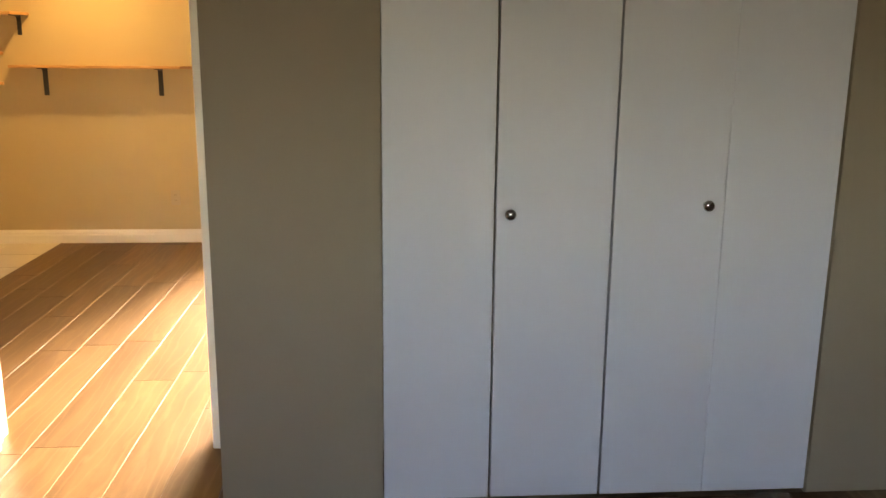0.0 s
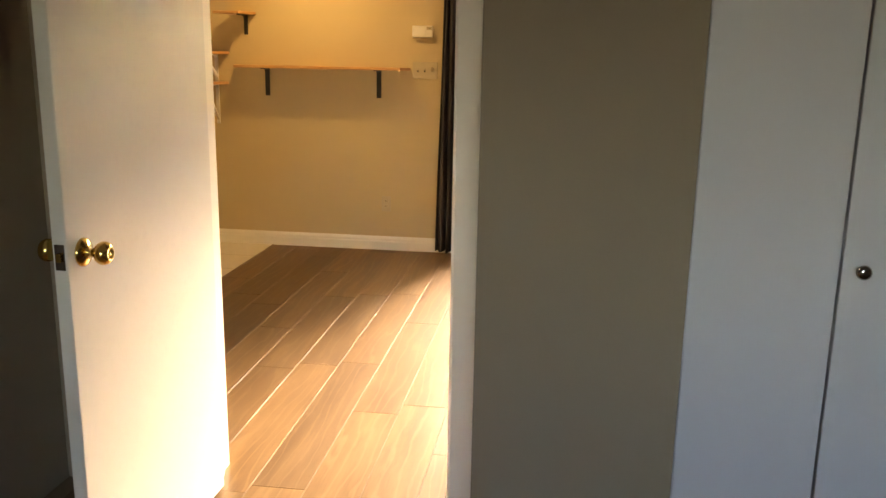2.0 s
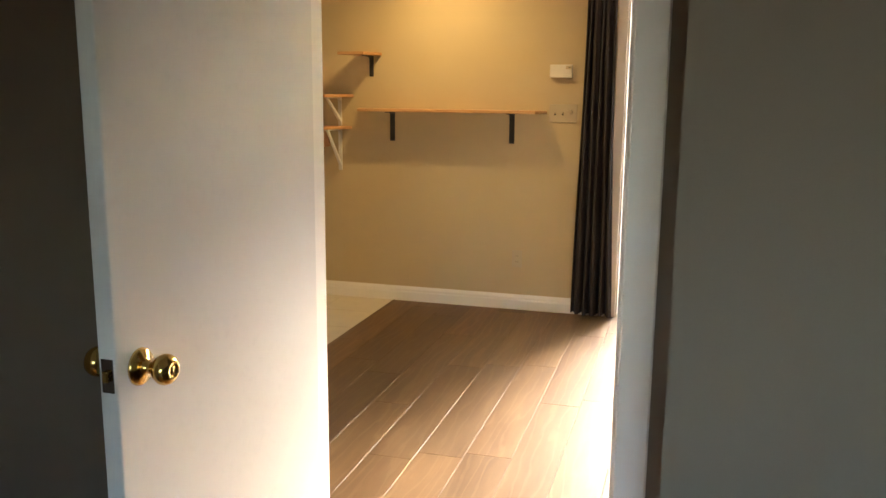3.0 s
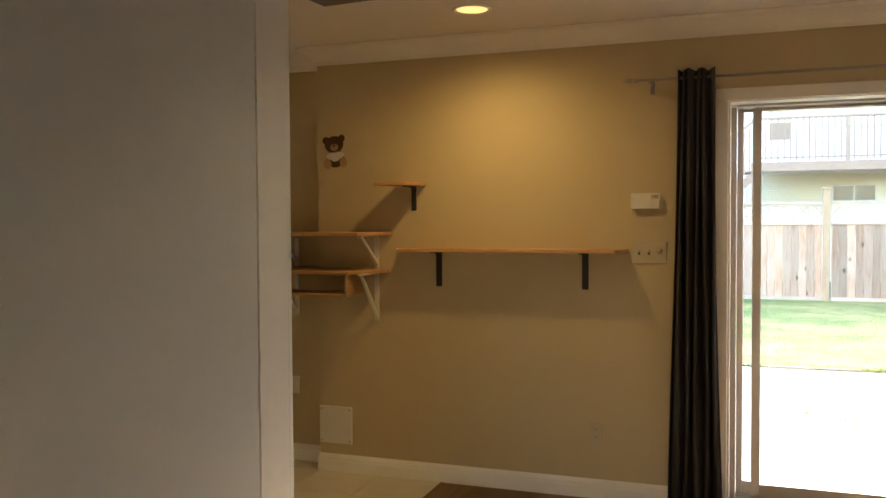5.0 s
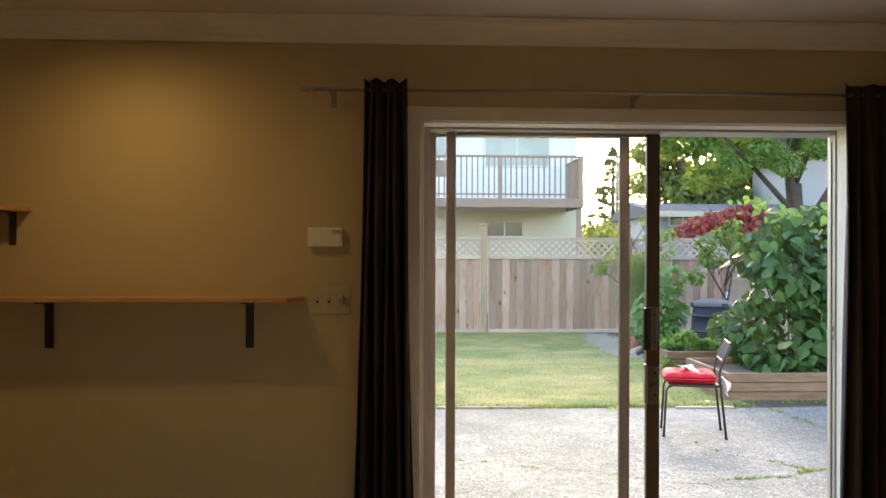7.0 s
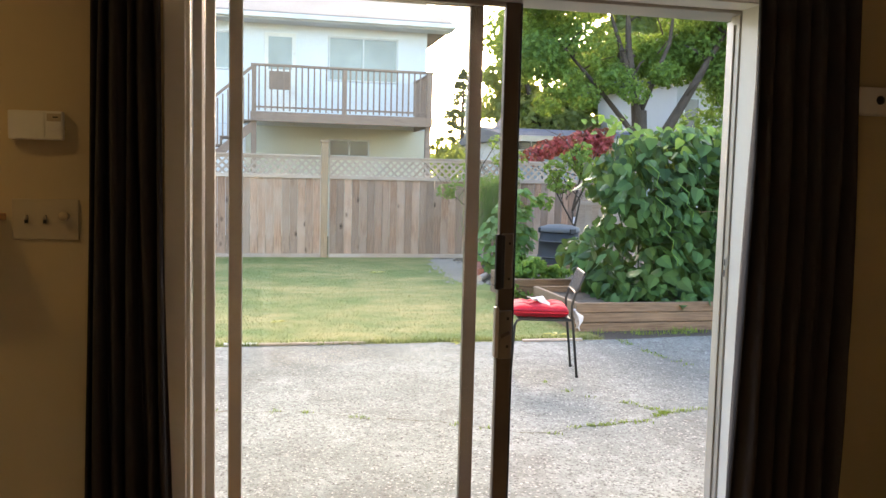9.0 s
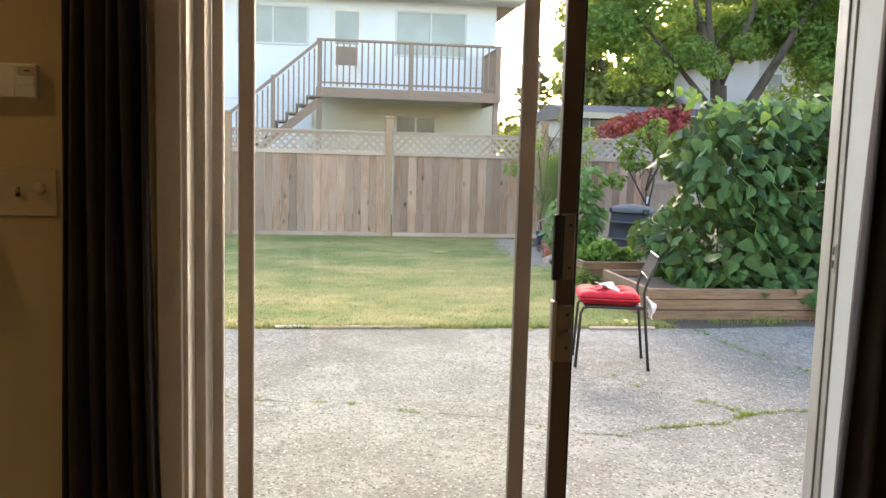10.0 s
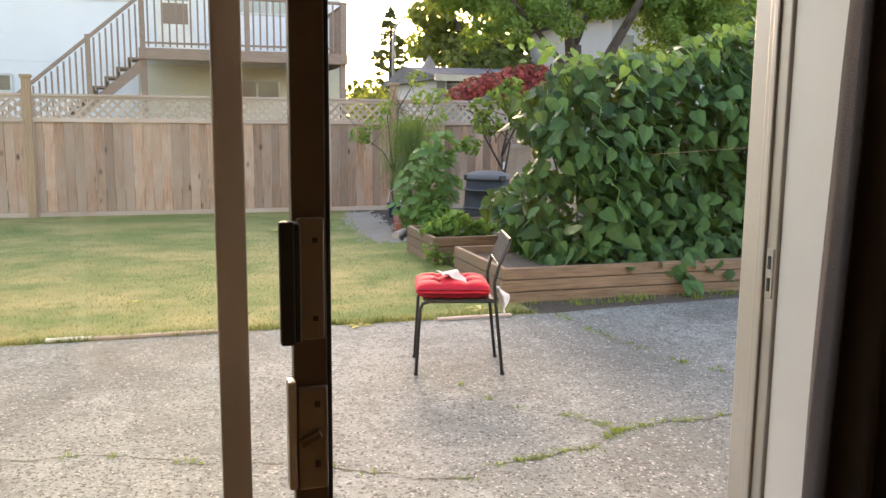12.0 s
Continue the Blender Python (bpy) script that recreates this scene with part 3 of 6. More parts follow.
DOORW, DOORT = 0.77, 0.036
door = thing("door_1", "white painted flush bedroom door standing wide open", "door", pose(-1.763, DOORY0 - 0.012, 0, 0, 0, -91.2), kind="structure")
part("leaf", boxed((0, 0, 0.012), (DOORW, DOORT, 2.02), 0.003, 2), M_DOOR, door)
for side in (-1, 1):
    y0 = DOORT if side > 0 else 0.0
    knob = part("knob", lathe([(0.034, 0), (0.034, 0.003), (0.030, 0.008), (0.017, 0.012), (0.0115, 0.016), (0.0105, 0.028), (0.014, 0.033), (0.023, 0.039), (0.0275, 0.048), (0.0275, 0.056), (0.024, 0.064), (0.016, 0.069), (0.013, 0.0695), (0.012, 0.066), (0.007, 0.066), (0.006, 0.0685)], 32), M_BRASS, door, "polished brass round door knob", smooth=True)
    knob.matrix_local = pose(DOORW - 0.062, y0, 0.985, -90 * side, 0, 0)
part("latch_plate", boxed((DOORW - 0.0005, 0.006, 0.955), (DOORW + 0.0018, DOORT - 0.006, 1.015), 0.0005), M_CHROME, door, "worn metal latch plate with old paint")
part("latch_bolt", boxed((DOORW, 0.012, 0.975), (DOORW + 0.010, DOORT - 0.012, 0.995), 0.002), M_BRASS, door)
for hz in (0.25, 1.05, 1.8):
    part("hinge", tubed([(-0.004, -0.004, hz - 0.045), (-0.004, -0.004, hz + 0.045)], 0.006, 10), M_BRASS, door)

# ---- closet: two bifold doors ----
X0, X1, X2, X3, X4 = -0.333, 0.018, 0.388, 0.742, 1.105
for xa, xb, xc, knob_x, knob_z in ((X0, X1, X2, 0.062, 0.965), (X2, X3, X4, 0.682, 0.99)):
    bifold = thing("closet_door", "pale grey-white painted bifold closet door, closed", "closet door", pose(xa, 3.062, 0), "bifold closet doors")
    for i, (p, q) in enumerate(((xa, xb), (xb, xc))):
        part("panel", boxed((p - xa + (0.0007 if p == X3 else 0.003), 0, 0.004), (q - xa - (0.0007 if q == X3 else 0.003), 0.03, 2.035), 0.0012 if xa == X2 else 0.003, 2), M_CLOSET, bifold)
    k = part("knob", lathe([(0.009, 0), (0.008, 0.012), (0.011, 0.016), (0.0165, 0.021), (0.018, 0.027), (0.0165, 0.033), (0.010, 0.037), (0.002, 0.038)], 24), M_CHROME, bifold, "small polished nickel knob", smooth=True)
    k.matrix_local = pose(knob_x - xa, 0, knob_z, 90, 0, 0)
    for hz in (0.3, 1.0, 1.7):
        part("hinge", boxed((xb - xa - 0.012, 0.03, hz), (xb - xa + 0.012, 0.033, hz + 0.06)), M_CHROME, bifold)
setting("closet_back", boxed((-0.333, 3.45, -0.01), (1.105, 3.47, 2.05)), M_BEDWALL, "closet back wall", "wall")

# bedroom window behind the camera
win = tagged(thing("window_bedroom", "white framed bedroom window", "window"), kind="structure")
part("window_frame", boxed((-0.9, -2.06, 1.0), (-0.85, -1.99, 2.1)), M_TRIM, win)
part("window_frame", boxed((0.25, -2.06, 1.0), (0.3, -1.99, 2.1)), M_TRIM, win)
part("window_frame", boxed((-0.85, -2.06, 1.0), (0.25, -1.99, 1.05)), M_TRIM, win)
part("window_frame", boxed((-0.85, -2.06, 2.05), (0.25, -1.99, 2.1)), M_TRIM, win)
pane = part("pane", boxed((-0.85, -2.03, 1.05), (0.25, -2.026, 2.05)), M_WINGLASS, win)
pane.visible_shadow = False

# ---- sliding patio door ----
SX0, SX1, HEAD = -1.25, 0.648, 2.10
casing("trim_patio_door", SX0, 0.717, HEAD, FAR - 0.018, 0.018, 0.062, M_TRIM, "white wooden casing round the patio door")
bm = bmesh.new()
box(bm, (SX0 - 0.02, FAR - 0.004, 0), (SX0 + 0.012, 7.24, HEAD), 0.002)
box(bm, (SX1 - 0.012, FAR - 0.022, 0), (0.715, 7.24, HEAD), 0.002)
box(bm, (SX0 + 0.012, FAR - 0.004, HEAD - 0.006), (SX1 - 0.012, 7.24, HEAD + 0.01), 0.002)
setting("trim_patio_jamb", bm, M_TRIM, "white painted jamb lining of the patio door", "trim")
patio = tagged(thing("door_2", "aluminium sliding patio door, slid half open", "sliding door", pose(0, 0, 0)), kind="structure")
A, B = SX0 + 0.012, SX1 - 0.012


def bar(name, a, b, material, parent, label="", r=0.003):
    return part(name, boxed(a, b, r, 2), material, parent, label)


bar("frame_side", (A, 7.241, 0), (A + 0.028, 7.40, HEAD - 0.018), M_ALULIGHT, patio)
bar("frame_side", (B - 0.006, 7.241, 0), (0.712, 7.30, HEAD - 0.018), M_ALULIGHT, patio)
bar("frame_side", (B - 0.012, 7.268, 0), (B - 0.0055, 7.282, HEAD - 0.05), M_ALULIGHT, patio)
bar("frame_side", (0.675, 7.30, 0), (0.712, 7.40, HEAD - 0.018), M_ALULIGHT, patio)
bar("frame_head", (A + 0.028, 7.241, HEAD - 0.017), (0.675, 7.40, HEAD - 0.004), M_ALULIGHT, patio)
bar("sill", (A + 0.028, 7.20, -0.03), (0.675, 7.42, 0.012), M_ALULIGHT, patio)
for y in (7.30, 7.35, 7.385):
    bar("track", (A + 0.028, y, 0.012), (0.675, y + 0.006, 0.028), M_ALULIGHT, patio, r=0.001)
keeper = part("keeper", boxed((B - 0.008, 7.246, 1.13), (B - 0.0055, 7.265, 1.22), 0.001), M_ALULIGHT, patio)
for z in (1.155, 1.195):
    part("keeper_slot", boxed((B - 0.0095, 7.252, z - 0.012), (B - 0.0078, 7.259, z + 0.012)), M_DARKHOLE, patio)
TOPZ = HEAD - 0.018
# the fixed light, in the outer track
fixed = part("fixed_panel", boxed((A + 0.03, 7.365, 0.03), (A + 0.062, 7.39, TOPZ), 0.003), M_ALULIGHT, patio)
bar("stile", (-0.325, 7.362, 0.03), (-0.278, 7.392, TOPZ), M_ALU, fixed, "bronze centre stile")
bar("rail", (A + 0.062, 7.365, 0.03), (-0.325, 7.39, 0.10), M_ALULIGHT, fixed)
bar("rail", (A + 0.062, 7.365, TOPZ - 0.014), (-0.325, 7.39, TOPZ), M_ALULIGHT, fixed)
pane = part("pane", boxed((A + 0.06, 7.376, 0.09), (-0.32, 7.380, TOPZ - 0.01)), M_PANE, fixed, "slightly dusty clear glass")
pane.visible_shadow = False
# the sliding leaf, in the inner track, pushed behind the fixed one
leaf = part("sliding_panel", boxed((-1.132, 7.32, 0.03), (-1.088, 7.348, TOPZ), 0.004), M_ALULIGHT, patio)
bar("handle_stile", (-0.212, 7.318, 0.03), (-0.158, 7.350, TOPZ), M_ALU, leaf, "bronze handle stile")
bar("weatherstrip", (-0.1585, 7.322, 0.03), (-0.150, 7.346, TOPZ), M_ALUEDGE, leaf)
bar("rail", (-1.088, 7.32, 0.03), (-0.212, 7.348, 0.10), M_ALULIGHT, leaf)
bar("rail", (-1.088, 7.32, TOPZ - 0.014), (-0.212, 7.348, TOPZ), M_ALULIGHT, leaf)
pane = part("pane", boxed((-1.09, 7.332, 0.09), (-0.21, 7.336, TOPZ - 0.01)), M_PANE, leaf, "slightly dusty clear glass")
pane.visible_shadow = False
# pull handle above, latch lever below
pull = bar("pull_handle", (-0.205, 7.306, 1.095), (-0.163, 7.318, 1.290), M_PLATE, leaf, "bronze pull handle plate", 0.004)
bar("grip", (-0.236, 7.270, 1.097), (-0.214, 7.290, 1.288), M_ALUEDGE, pull, "black grip")
bar("grip_web", (-0.216, 7.274, 1.10), (-0.204, 7.316, 1.285), M_ALUEDGE, pull)
for z in (1.13, 1.255):
    part("screw", boxed((-0.182, 7.3045, z - 0.004), (-0.174, 7.3062, z + 0.004)), M_DARKHOLE, pull)
lock = bar("latch_plate", (-0.209, 7.304, 0.846), (-0.160, 7.318, 1.018), M_PLATE, leaf, "bronze latch plate", 0.004)
bar("edge_guard", (-0.224, 7.300, 0.85), (-0.2105, 7.33, 1.03), M_ALULIGHT, lock, "pale metal edge guard")
for z in (0.89, 0.99):
    part("screw", boxed((-0.182, 7.3025, z - 0.005), (-0.173, 7.3042, z + 0.005)), M_DARKHOLE, lock)
lever = part("lever", boxed((-0.024, -0.010, -0.006), (0.012, 0.002, 0.006), 0.002), M_ALU, lock)
lever.matrix_local = pose(-0.183, 7.302, 0.937, 0, -28, 0)

# ---- curtains on a rod ----
ROD_Y, ROD_Z = 7.025, 2.215
rod = thing("curtain_rod", "thin brushed steel curtain rod with pointed finials", "curtain rod", pose(0, 0, 0))
part("rod", tubed([(-1.69, ROD_Y, ROD_Z), (1.05, ROD_Y, ROD_Z)], 0.0075, 12), M_ROD, rod, smooth=True)
for x, s in ((-1.69, -1), (1.05, 1)):
    f = part("finial", lathe([(0.008, 0), (0.013, 0.005), (0.013, 0.012), (0.006, 0.018), (0.012, 0.03), (0.014, 0.04), (0.008, 0.055), (0.002, 0.075)], 16), M_ROD, rod, smooth=True)
    f.matrix_local = pose(x, ROD_Y, ROD_Z, 0, 90 * s, 0)
for x in (-1.625, -0.333, 1.0):
    b_ = part("bracket", boxed((x - 0.009, ROD_Y - 0.004, ROD_Z - 0.018), (x + 0.009, FAR, ROD_Z - 0.008), 0.002), M_ROD, rod)
    part("bracket_plate", boxed((x - 0.011, FAR - 0.004, ROD_Z - 0.06), (x + 0.011, FAR, ROD_Z + 0.01), 0.001), M_ROD, b_)


def curtain(label, x0, x1, xb0, xb1, folds, seed, bottom=0.03):
    """A gathered curtain that hangs in soft folds from a rod pocket."""
    r = random.Random(seed)
    ph = [r.uniform(-0.5, 0.5) for _ in range(folds + 2)]
    nx, nz = folds * 10, 40
    verts, faces = [], []
    for j in range(nz + 1):
        v = j / nz
        z = ROD_Z + 0.04 - v * (ROD_Z + 0.04 - bottom)
        a, b_ = x0 + (xb0 - x0) * v, x1 + (xb1 - x1) * v
        for i in range(nx + 1):
            u = i / nx
            k = u * folds
            w = math.sin(math.tau * k + ph[int(k)] * 0.5 + 0.6 * math.sin(2.2 * v + ph[int(k)] * 6))
            amp = 0.022 + 0.024 * min(1, v * 3) + 0.008 * math.sin(9 * v + i)
            x = a + (b_ - a) * u + 0.006 * math.sin(5 * v + 3 * k)
            y = ROD_Y - 0.002 + amp * w - 0.02 * math.sin(math.pi * v) * 0.5
            dz = 0.008 * math.sin(17 * u + seed) if j == 0 else (0.004 * math.sin(11 * u) if j == nz else 0)
            verts.append((x, y, z + dz))
    for j in range(nz):
        for i in range(nx):
            p = j * (nx + 1) + i
            faces.append((p, p + 1, p + nx + 2, p + nx + 1))
    ob = raw_mesh("curtain", verts, faces, M_CURTAIN, smooth=True)
    tagged(ob, label, "curtain", "patio door curtains")
    s = ob.modifiers.new("thickness", "SOLIDIFY")
    s.thickness = 0.004
    return ob


curtain("dark charcoal curtain gathered tight on a steel rod", -1.49, -1.315, -1.53, -1.27, 5, 3)
curtain("dark charcoal curtain with a tied top, gathered on a rod", 0.553, 0.935, 0.553, 0.95, 6, 8)

# ---- ceiling lamps and hatch ----
for x, y, mat, lab in ((-2.424, 6.54, M_BULB, "lit warm recessed ceiling downlight"), (-0.692, 6.478, M_REFLECTOR, "unlit recessed ceiling downlight with a silver reflector")):
    dl = thing("ceiling_downlight", lab, "downlight", pose(x, y, CEIL), "recessed ceiling lights")
    part("trim_ring", lathe([(0.078, 0.004), (0.078, -0.004), (0.088, -0.007), (0.098, -0.004), (0.098, 0.0)], 32), M_TRIM, dl, smooth=True)
    part("lens", lathe([(0.078, -0.001), (0.06, -0.004), (0.03, -0.006), (0.002, -0.0065)], 32), mat, dl, smooth=True)
hatch = thing("ceiling_hatch", "dark grey-brown access hatch panel on the ceiling", "hatch", pose(-2.75, 5.985, CEIL, 0, 0, -5.5))
part("panel", boxed((-0.318, -0.185, -0.012), (0.318, 0.185, 0.0), 0.003), M_HATCH, hatch)

# ---- shelves in the corner ----


def l_bracket(parent, x, z, m, mat, arm=0.14, leg=0.17, wide=0.028, label=""):
    """A steel shelf bracket: a plate on the wall and an arm under the shelf."""
    out = [(0, 0), (0, -leg + 0.01), (0.003, -leg), (0.008, -leg + 0.01), (0.008, -0.03), (0.012, -0.016), (0.03, -0.008), (arm, -0.006), (arm, 0)]
    b_ = part("bracket", prism(out, -wide / 2, wide / 2, "x"), mat, parent, label)
    b_.matrix_local = m
    part("screw", boxed((-0.004, 0.008, -leg * 0.7), (0.004, 0.0095, -leg * 0.7 + 0.008)), mat, b_)
    return b_


def shelf(label, outline, z, thick=0.02):
    ob = thing("wall_shelf", label, "shelf", pose(0, 0, z), "wall shelves")
    bm = prism(outline, -thick, 0)
    bmesh.ops.bevel(bm, geom=list(bm.edges), offset=0.002, segments=1, affect="EDGES")
    part("board", bm, M_PINE, ob)
    return ob


def on_north(x):
    return pose(x, FAR, 0, 0, 0, 180)


def on_recess(x):
    return pose(x, REC, 0, 0, 0, 180)


s1 = shelf("long pine wall shelf with two black steel brackets", [(-3.02, FAR - 0.14), (-1.80, FAR - 0.14), (-1.745, FAR), (-3.055, FAR)], 1.348)
for x in (-2.813, -1.976):
    b_ = l_bracket(s1, x, 0, on_north(x) @ pose(0, 0, -0.02), M_BLACK, 0.115, 0.20, 0.034, "black steel bracket")
s2 = shelf("small pine wall shelf on a black bracket", [(-3.14, FAR - 0.19), (-2.95, FAR - 0.19), (-2.89, FAR), (-3.06, FAR)], 1.722)
l_bracket(s2, 0, 0, on_north(-2.965) @ pose(0, 0, -0.02), M_BLACK, 0.15, 0.14, 0.028, "black steel bracket")
s3 = shelf("small pine wall shelf on a black bracket beside the fuse panel", [(-4.31, REC - 0.2), (-4.14, REC - 0.2), (-4.08, REC), (-4.26, REC)], 1.722)
l_bracket(s3, 0, 0, on_recess(-4.197) @ pose(0, 0, -0.02), M_BLACK, 0.17, 0.14, 0.034, "black steel bracket")
s4 = shelf("pine shelf across the wall's step, on white brackets", [(-4.36, REC), (-4.34, REC - 0.06), (-3.835, 6.86), (-3.2, 6.86), (-3.1, FAR), (JOG, FAR), (JOG, REC)], 1.440)
s5 = shelf("lower pine shelf with white brackets and a cubby below", [(-4.2, REC), (-4.215, 6.89), (-4.18, 6.86), (-3.26, 6.86), (-3.115, FAR), (JOG, FAR), (JOG, REC)], 1.222)
for sh, leg in ((s4, 0.2), (s5, 0.29)):
    for m, arm in ((on_north(-3.203), 0.24), (on_recess(-3.812), 0.36)):
        b_ = l_bracket(sh, 0, 0, m @ pose(0, 0, -0.02), M_WHITEMETAL, arm, leg, 0.026, "white steel bracket")
        part("brace", prism([(0.008, -leg + 0.03), (0.008, -leg + 0.055), (arm - 0.03, -0.004), (arm - 0.01, -0.008)], -0.008, 0.008, "x"), M_WHITEMETAL, b_)
cub = thing("cubby_box", "open pine cubby box fixed under the lower shelf", "cubby", pose(-3.541, 6.985, 1.079))
part("bottom", boxed((-0.27, -0.12, 0), (0.27, 0.12, 0.013), 0.002), M_PINE, cub)
part("side", boxed((-0.27, -0.12, 0.013), (-0.256, 0.12, 0.122), 0.002), M_PINE, cub)
part("side", boxed((0.256, -0.12, 0.013), (0.27, 0.12, 0.122), 0.002), M_PINE, cub)

# ---- wall fittings ----
bear = thing("wall_decal", "small brown teddy bear wall sticker with a white shirt", "wall sticker", pose(-3.47, FAR - 0.002, 1.915))


def disc(cx, cz, rx, rz, y, mat, name, seg=24):
    bm = prism([(cx + rx * math.cos(math.tau * k / seg), cz + rz * math.sin(math.tau * k / seg)) for k in range(seg)], y - 0.0012, y, "y")
    return part(name, bm, mat, bear)


for args in ((-0.052, 0.075, 0.022, 0.022, 0, M_BEAR_BROWN, "ear"), (0.052, 0.075, 0.022, 0.022, 0, M_BEAR_BROWN, "ear"), (0, 0.045, 0.062, 0.05, -0.0013, M_BEAR_BROWN, "head"), (0, 0.028, 0.026, 0.02, -0.0026, M_BEAR_TAN, "muzzle"),
             (0, 0.037, 0.009, 0.007, -0.0039, M_BEAR_BROWN, "nose"), (0, -0.04, 0.058, 0.052, 0, M_BEAR_BROWN, "belly"), (0, -0.022, 0.06, 0.024, -0.0013, M_WHITE, "shirt"), (0, -0.045, 0.026, 0.012, -0.0026, M_WHITE, "shirt_hem"),
             (-0.055, -0.065, 0.026, 0.03, -0.0026, M_BEAR_TAN, "foot"), (0.05, -0.068, 0.024, 0.03, -0.0026, M_BEAR_TAN, "foot")):
    disc(*args)
bear.rotation_euler = (0, radians(-6), 0)

therm = thing("thermostat", "white plastic wall thermostat", "thermostat", pose(-1.659, FAR, 1.6))
part("body", boxed((-0.073, -0.026, -0.041), (0.073, 0, 0.041), 0.005, 2), M_PLASTIC, therm)
part("cover", boxed((-0.071, -0.0275, -0.039), (0.024, -0.0255, 0.039), 0.001), M_PLASTIC, therm)
part("display", boxed((0.030, -0.0275, 0.012), (0.068, -0.0255, 0.034), 0.001), M_ALMOND, therm)
part("dial", boxed((0.030, -0.028, -0.012), (0.068, -0.0255, 0.006), 0.002), M_PLASTIC, therm)
part("marking", boxed((0.046, -0.0279, 0.022), (0.060, -0.0274, 0.0255)), M_DARKHOLE, therm)
sw = thing("light_switch", "almond three-gang switch plate with two toggles and a dimmer", "light switch", pose(-1.64, FAR, 1.331))
part("plate", boxed((-0.09, -0.006, -0.059), (0.09, 0, 0.059), 0.003, 2), M_ALMOND, sw)
for x in (-0.052, -0.002):
    part("slot", boxed((x - 0.005, -0.0068, -0.012), (x + 0.005, -0.0058, 0.012)), M_DARKHOLE, sw)
    tg = part("toggle", boxed((-0.004, -0.016, -0.005), (0.004, 0, 0.005), 0.0015), M_ALMOND, sw)
    tg.matrix_local = pose(x, -0.005, 0.002, -25, 0, 0)
dim = part("dimmer_knob", lathe([(0.0145, 0), (0.0135, 0.012), (0.011, 0.014), (0.002, 0.0145)], 20), M_ALMOND, sw, smooth=True)
dim.matrix_local = pose(0.05, -0.006, 0.01, 90, 0, 0)
out = thing("wall_outlet", "almond duplex wall outlet", "outlet", pose(-1.92, FAR, 0.352))
part("plate", boxed((-0.035, -0.006, -0.058), (0.035, 0, 0.058), 0.003, 2), M_ALMOND, out)
for z in (-0.02, 0.02):
    sock = part("socket", boxed((-0.017, -0.0075, z - 0.014), (0.017, -0.0055, z + 0.014), 0.002), M_ALMOND, out)
    for x in (-0.006, 0.006):
        part("slot", boxed((x - 0.001, -0.0082, z - 0.003), (x + 0.001, -0.0074, z + 0.006)), M_DARKHOLE, sock)
pl = thing("wall_cover", "white square blank cover plate with corner screws", "cover plate", pose(-3.477, FAR, 0.281))
part("plate", boxed((-0.107, -0.012, -0.112), (0.107, 0, 0.112), 0.004, 2), M_PLASTIC, pl)
for x in (-0.092, 0.092):
    for z in (-0.095, 0.095):
        part("screw", boxed((x - 0.005, -0.0135, z - 0.005), (x + 0.005, -0.0118, z + 0.005), 0.001), M_ROD, pl)
pl2 = thing("wall_cover", "white square cover box on the wall under the shelves", "cover plate", pose(-4.047, REC, 0.747))
part("plate", boxed((-0.098, -0.022, -0.096), (0.098, 0, 0.096), 0.004, 2), M_PLASTIC, pl2)
part("marking", boxed((0.04, -0.0225, 0.055), (0.06, -0.0215, 0.06)), M_DARKHOLE, pl2)
for x in (-0.08, 0.08):
    part("screw", boxed((x - 0.004, -0.0235, -0.082), (x + 0.004, -0.0215, -0.074)), M_ROD, pl2)
s6 = thing("light_switch", "white single rocker switch", "light switch", pose(-3.836, REC, 0.476))
part("plate", boxed((-0.032, -0.006, -0.055), (0.032, 0, 0.055), 0.003, 2), M_PLASTIC, s6)
part("rocker", boxed((-0.016, -0.0085, -0.03), (0.016, -0.0055, 0.03), 0.002), M_PLASTIC, s6)
fuse = thing("fuse_panel", "recessed electrical panel with a grey steel door and dark frame", "electrical panel", pose(-4.469, REC, 1.672))
for a, b_ in (((-0.158, -0.014, 0.24), (0.158, 0, 0.278)), ((-0.158, -0.014, -0.278), (0.158, 0, -0.165)), ((-0.158, -0.014, -0.165), (-0.13, 0, 0.24)), ((0.14, -0.014, -0.165), (0.158, 0, 0.24))):
    part("frame", boxed(a, b_, 0.002), M_BLACK, fuse)
pd = part("door", boxed((-0.13, -0.008, -0.165), (0.14, 0, 0.24), 0.002), M_GREYSTEEL, fuse)
part("latch", boxed((0.05, -0.013, 0.005), (0.095, -0.0075, 0.035), 0.001), M_BLACK, pd)
key = thing("key_rack", "narrow white wall rack with a black iron hook", "hook rack", pose(1.3, FAR, 1.79))
part("board", boxed((-0.33, -0.015, -0.045), (0.33, 0, 0.045), 0.003), M_TRIM, key)
part("ledge", boxed((-0.335, -0.028, -0.056), (0.335, 0, -0.044), 0.003), M_TRIM, key)
hk = part("hook", lathe([(0.016, 0), (0.016, 0.004), (0.01, 0.006), (0.006, 0.008)], 16), M_BLACK, key, smooth=True)
hk.matrix_local = pose(-0.18, -0.015, 0.0, 90, 0, 0)
part("hook_arm", tubed([(-0.18, -0.02, 0.0), (-0.178, -0.05, 0.02), (-0.172, -0.065, 0.06), (-0.165, -0.068, 0.1)], [0.006, 0.006, 0.005, 0.004], 8), M_BLACK, hk, smooth=True).matrix_parent_inverse = hk.matrix_local.inverted()
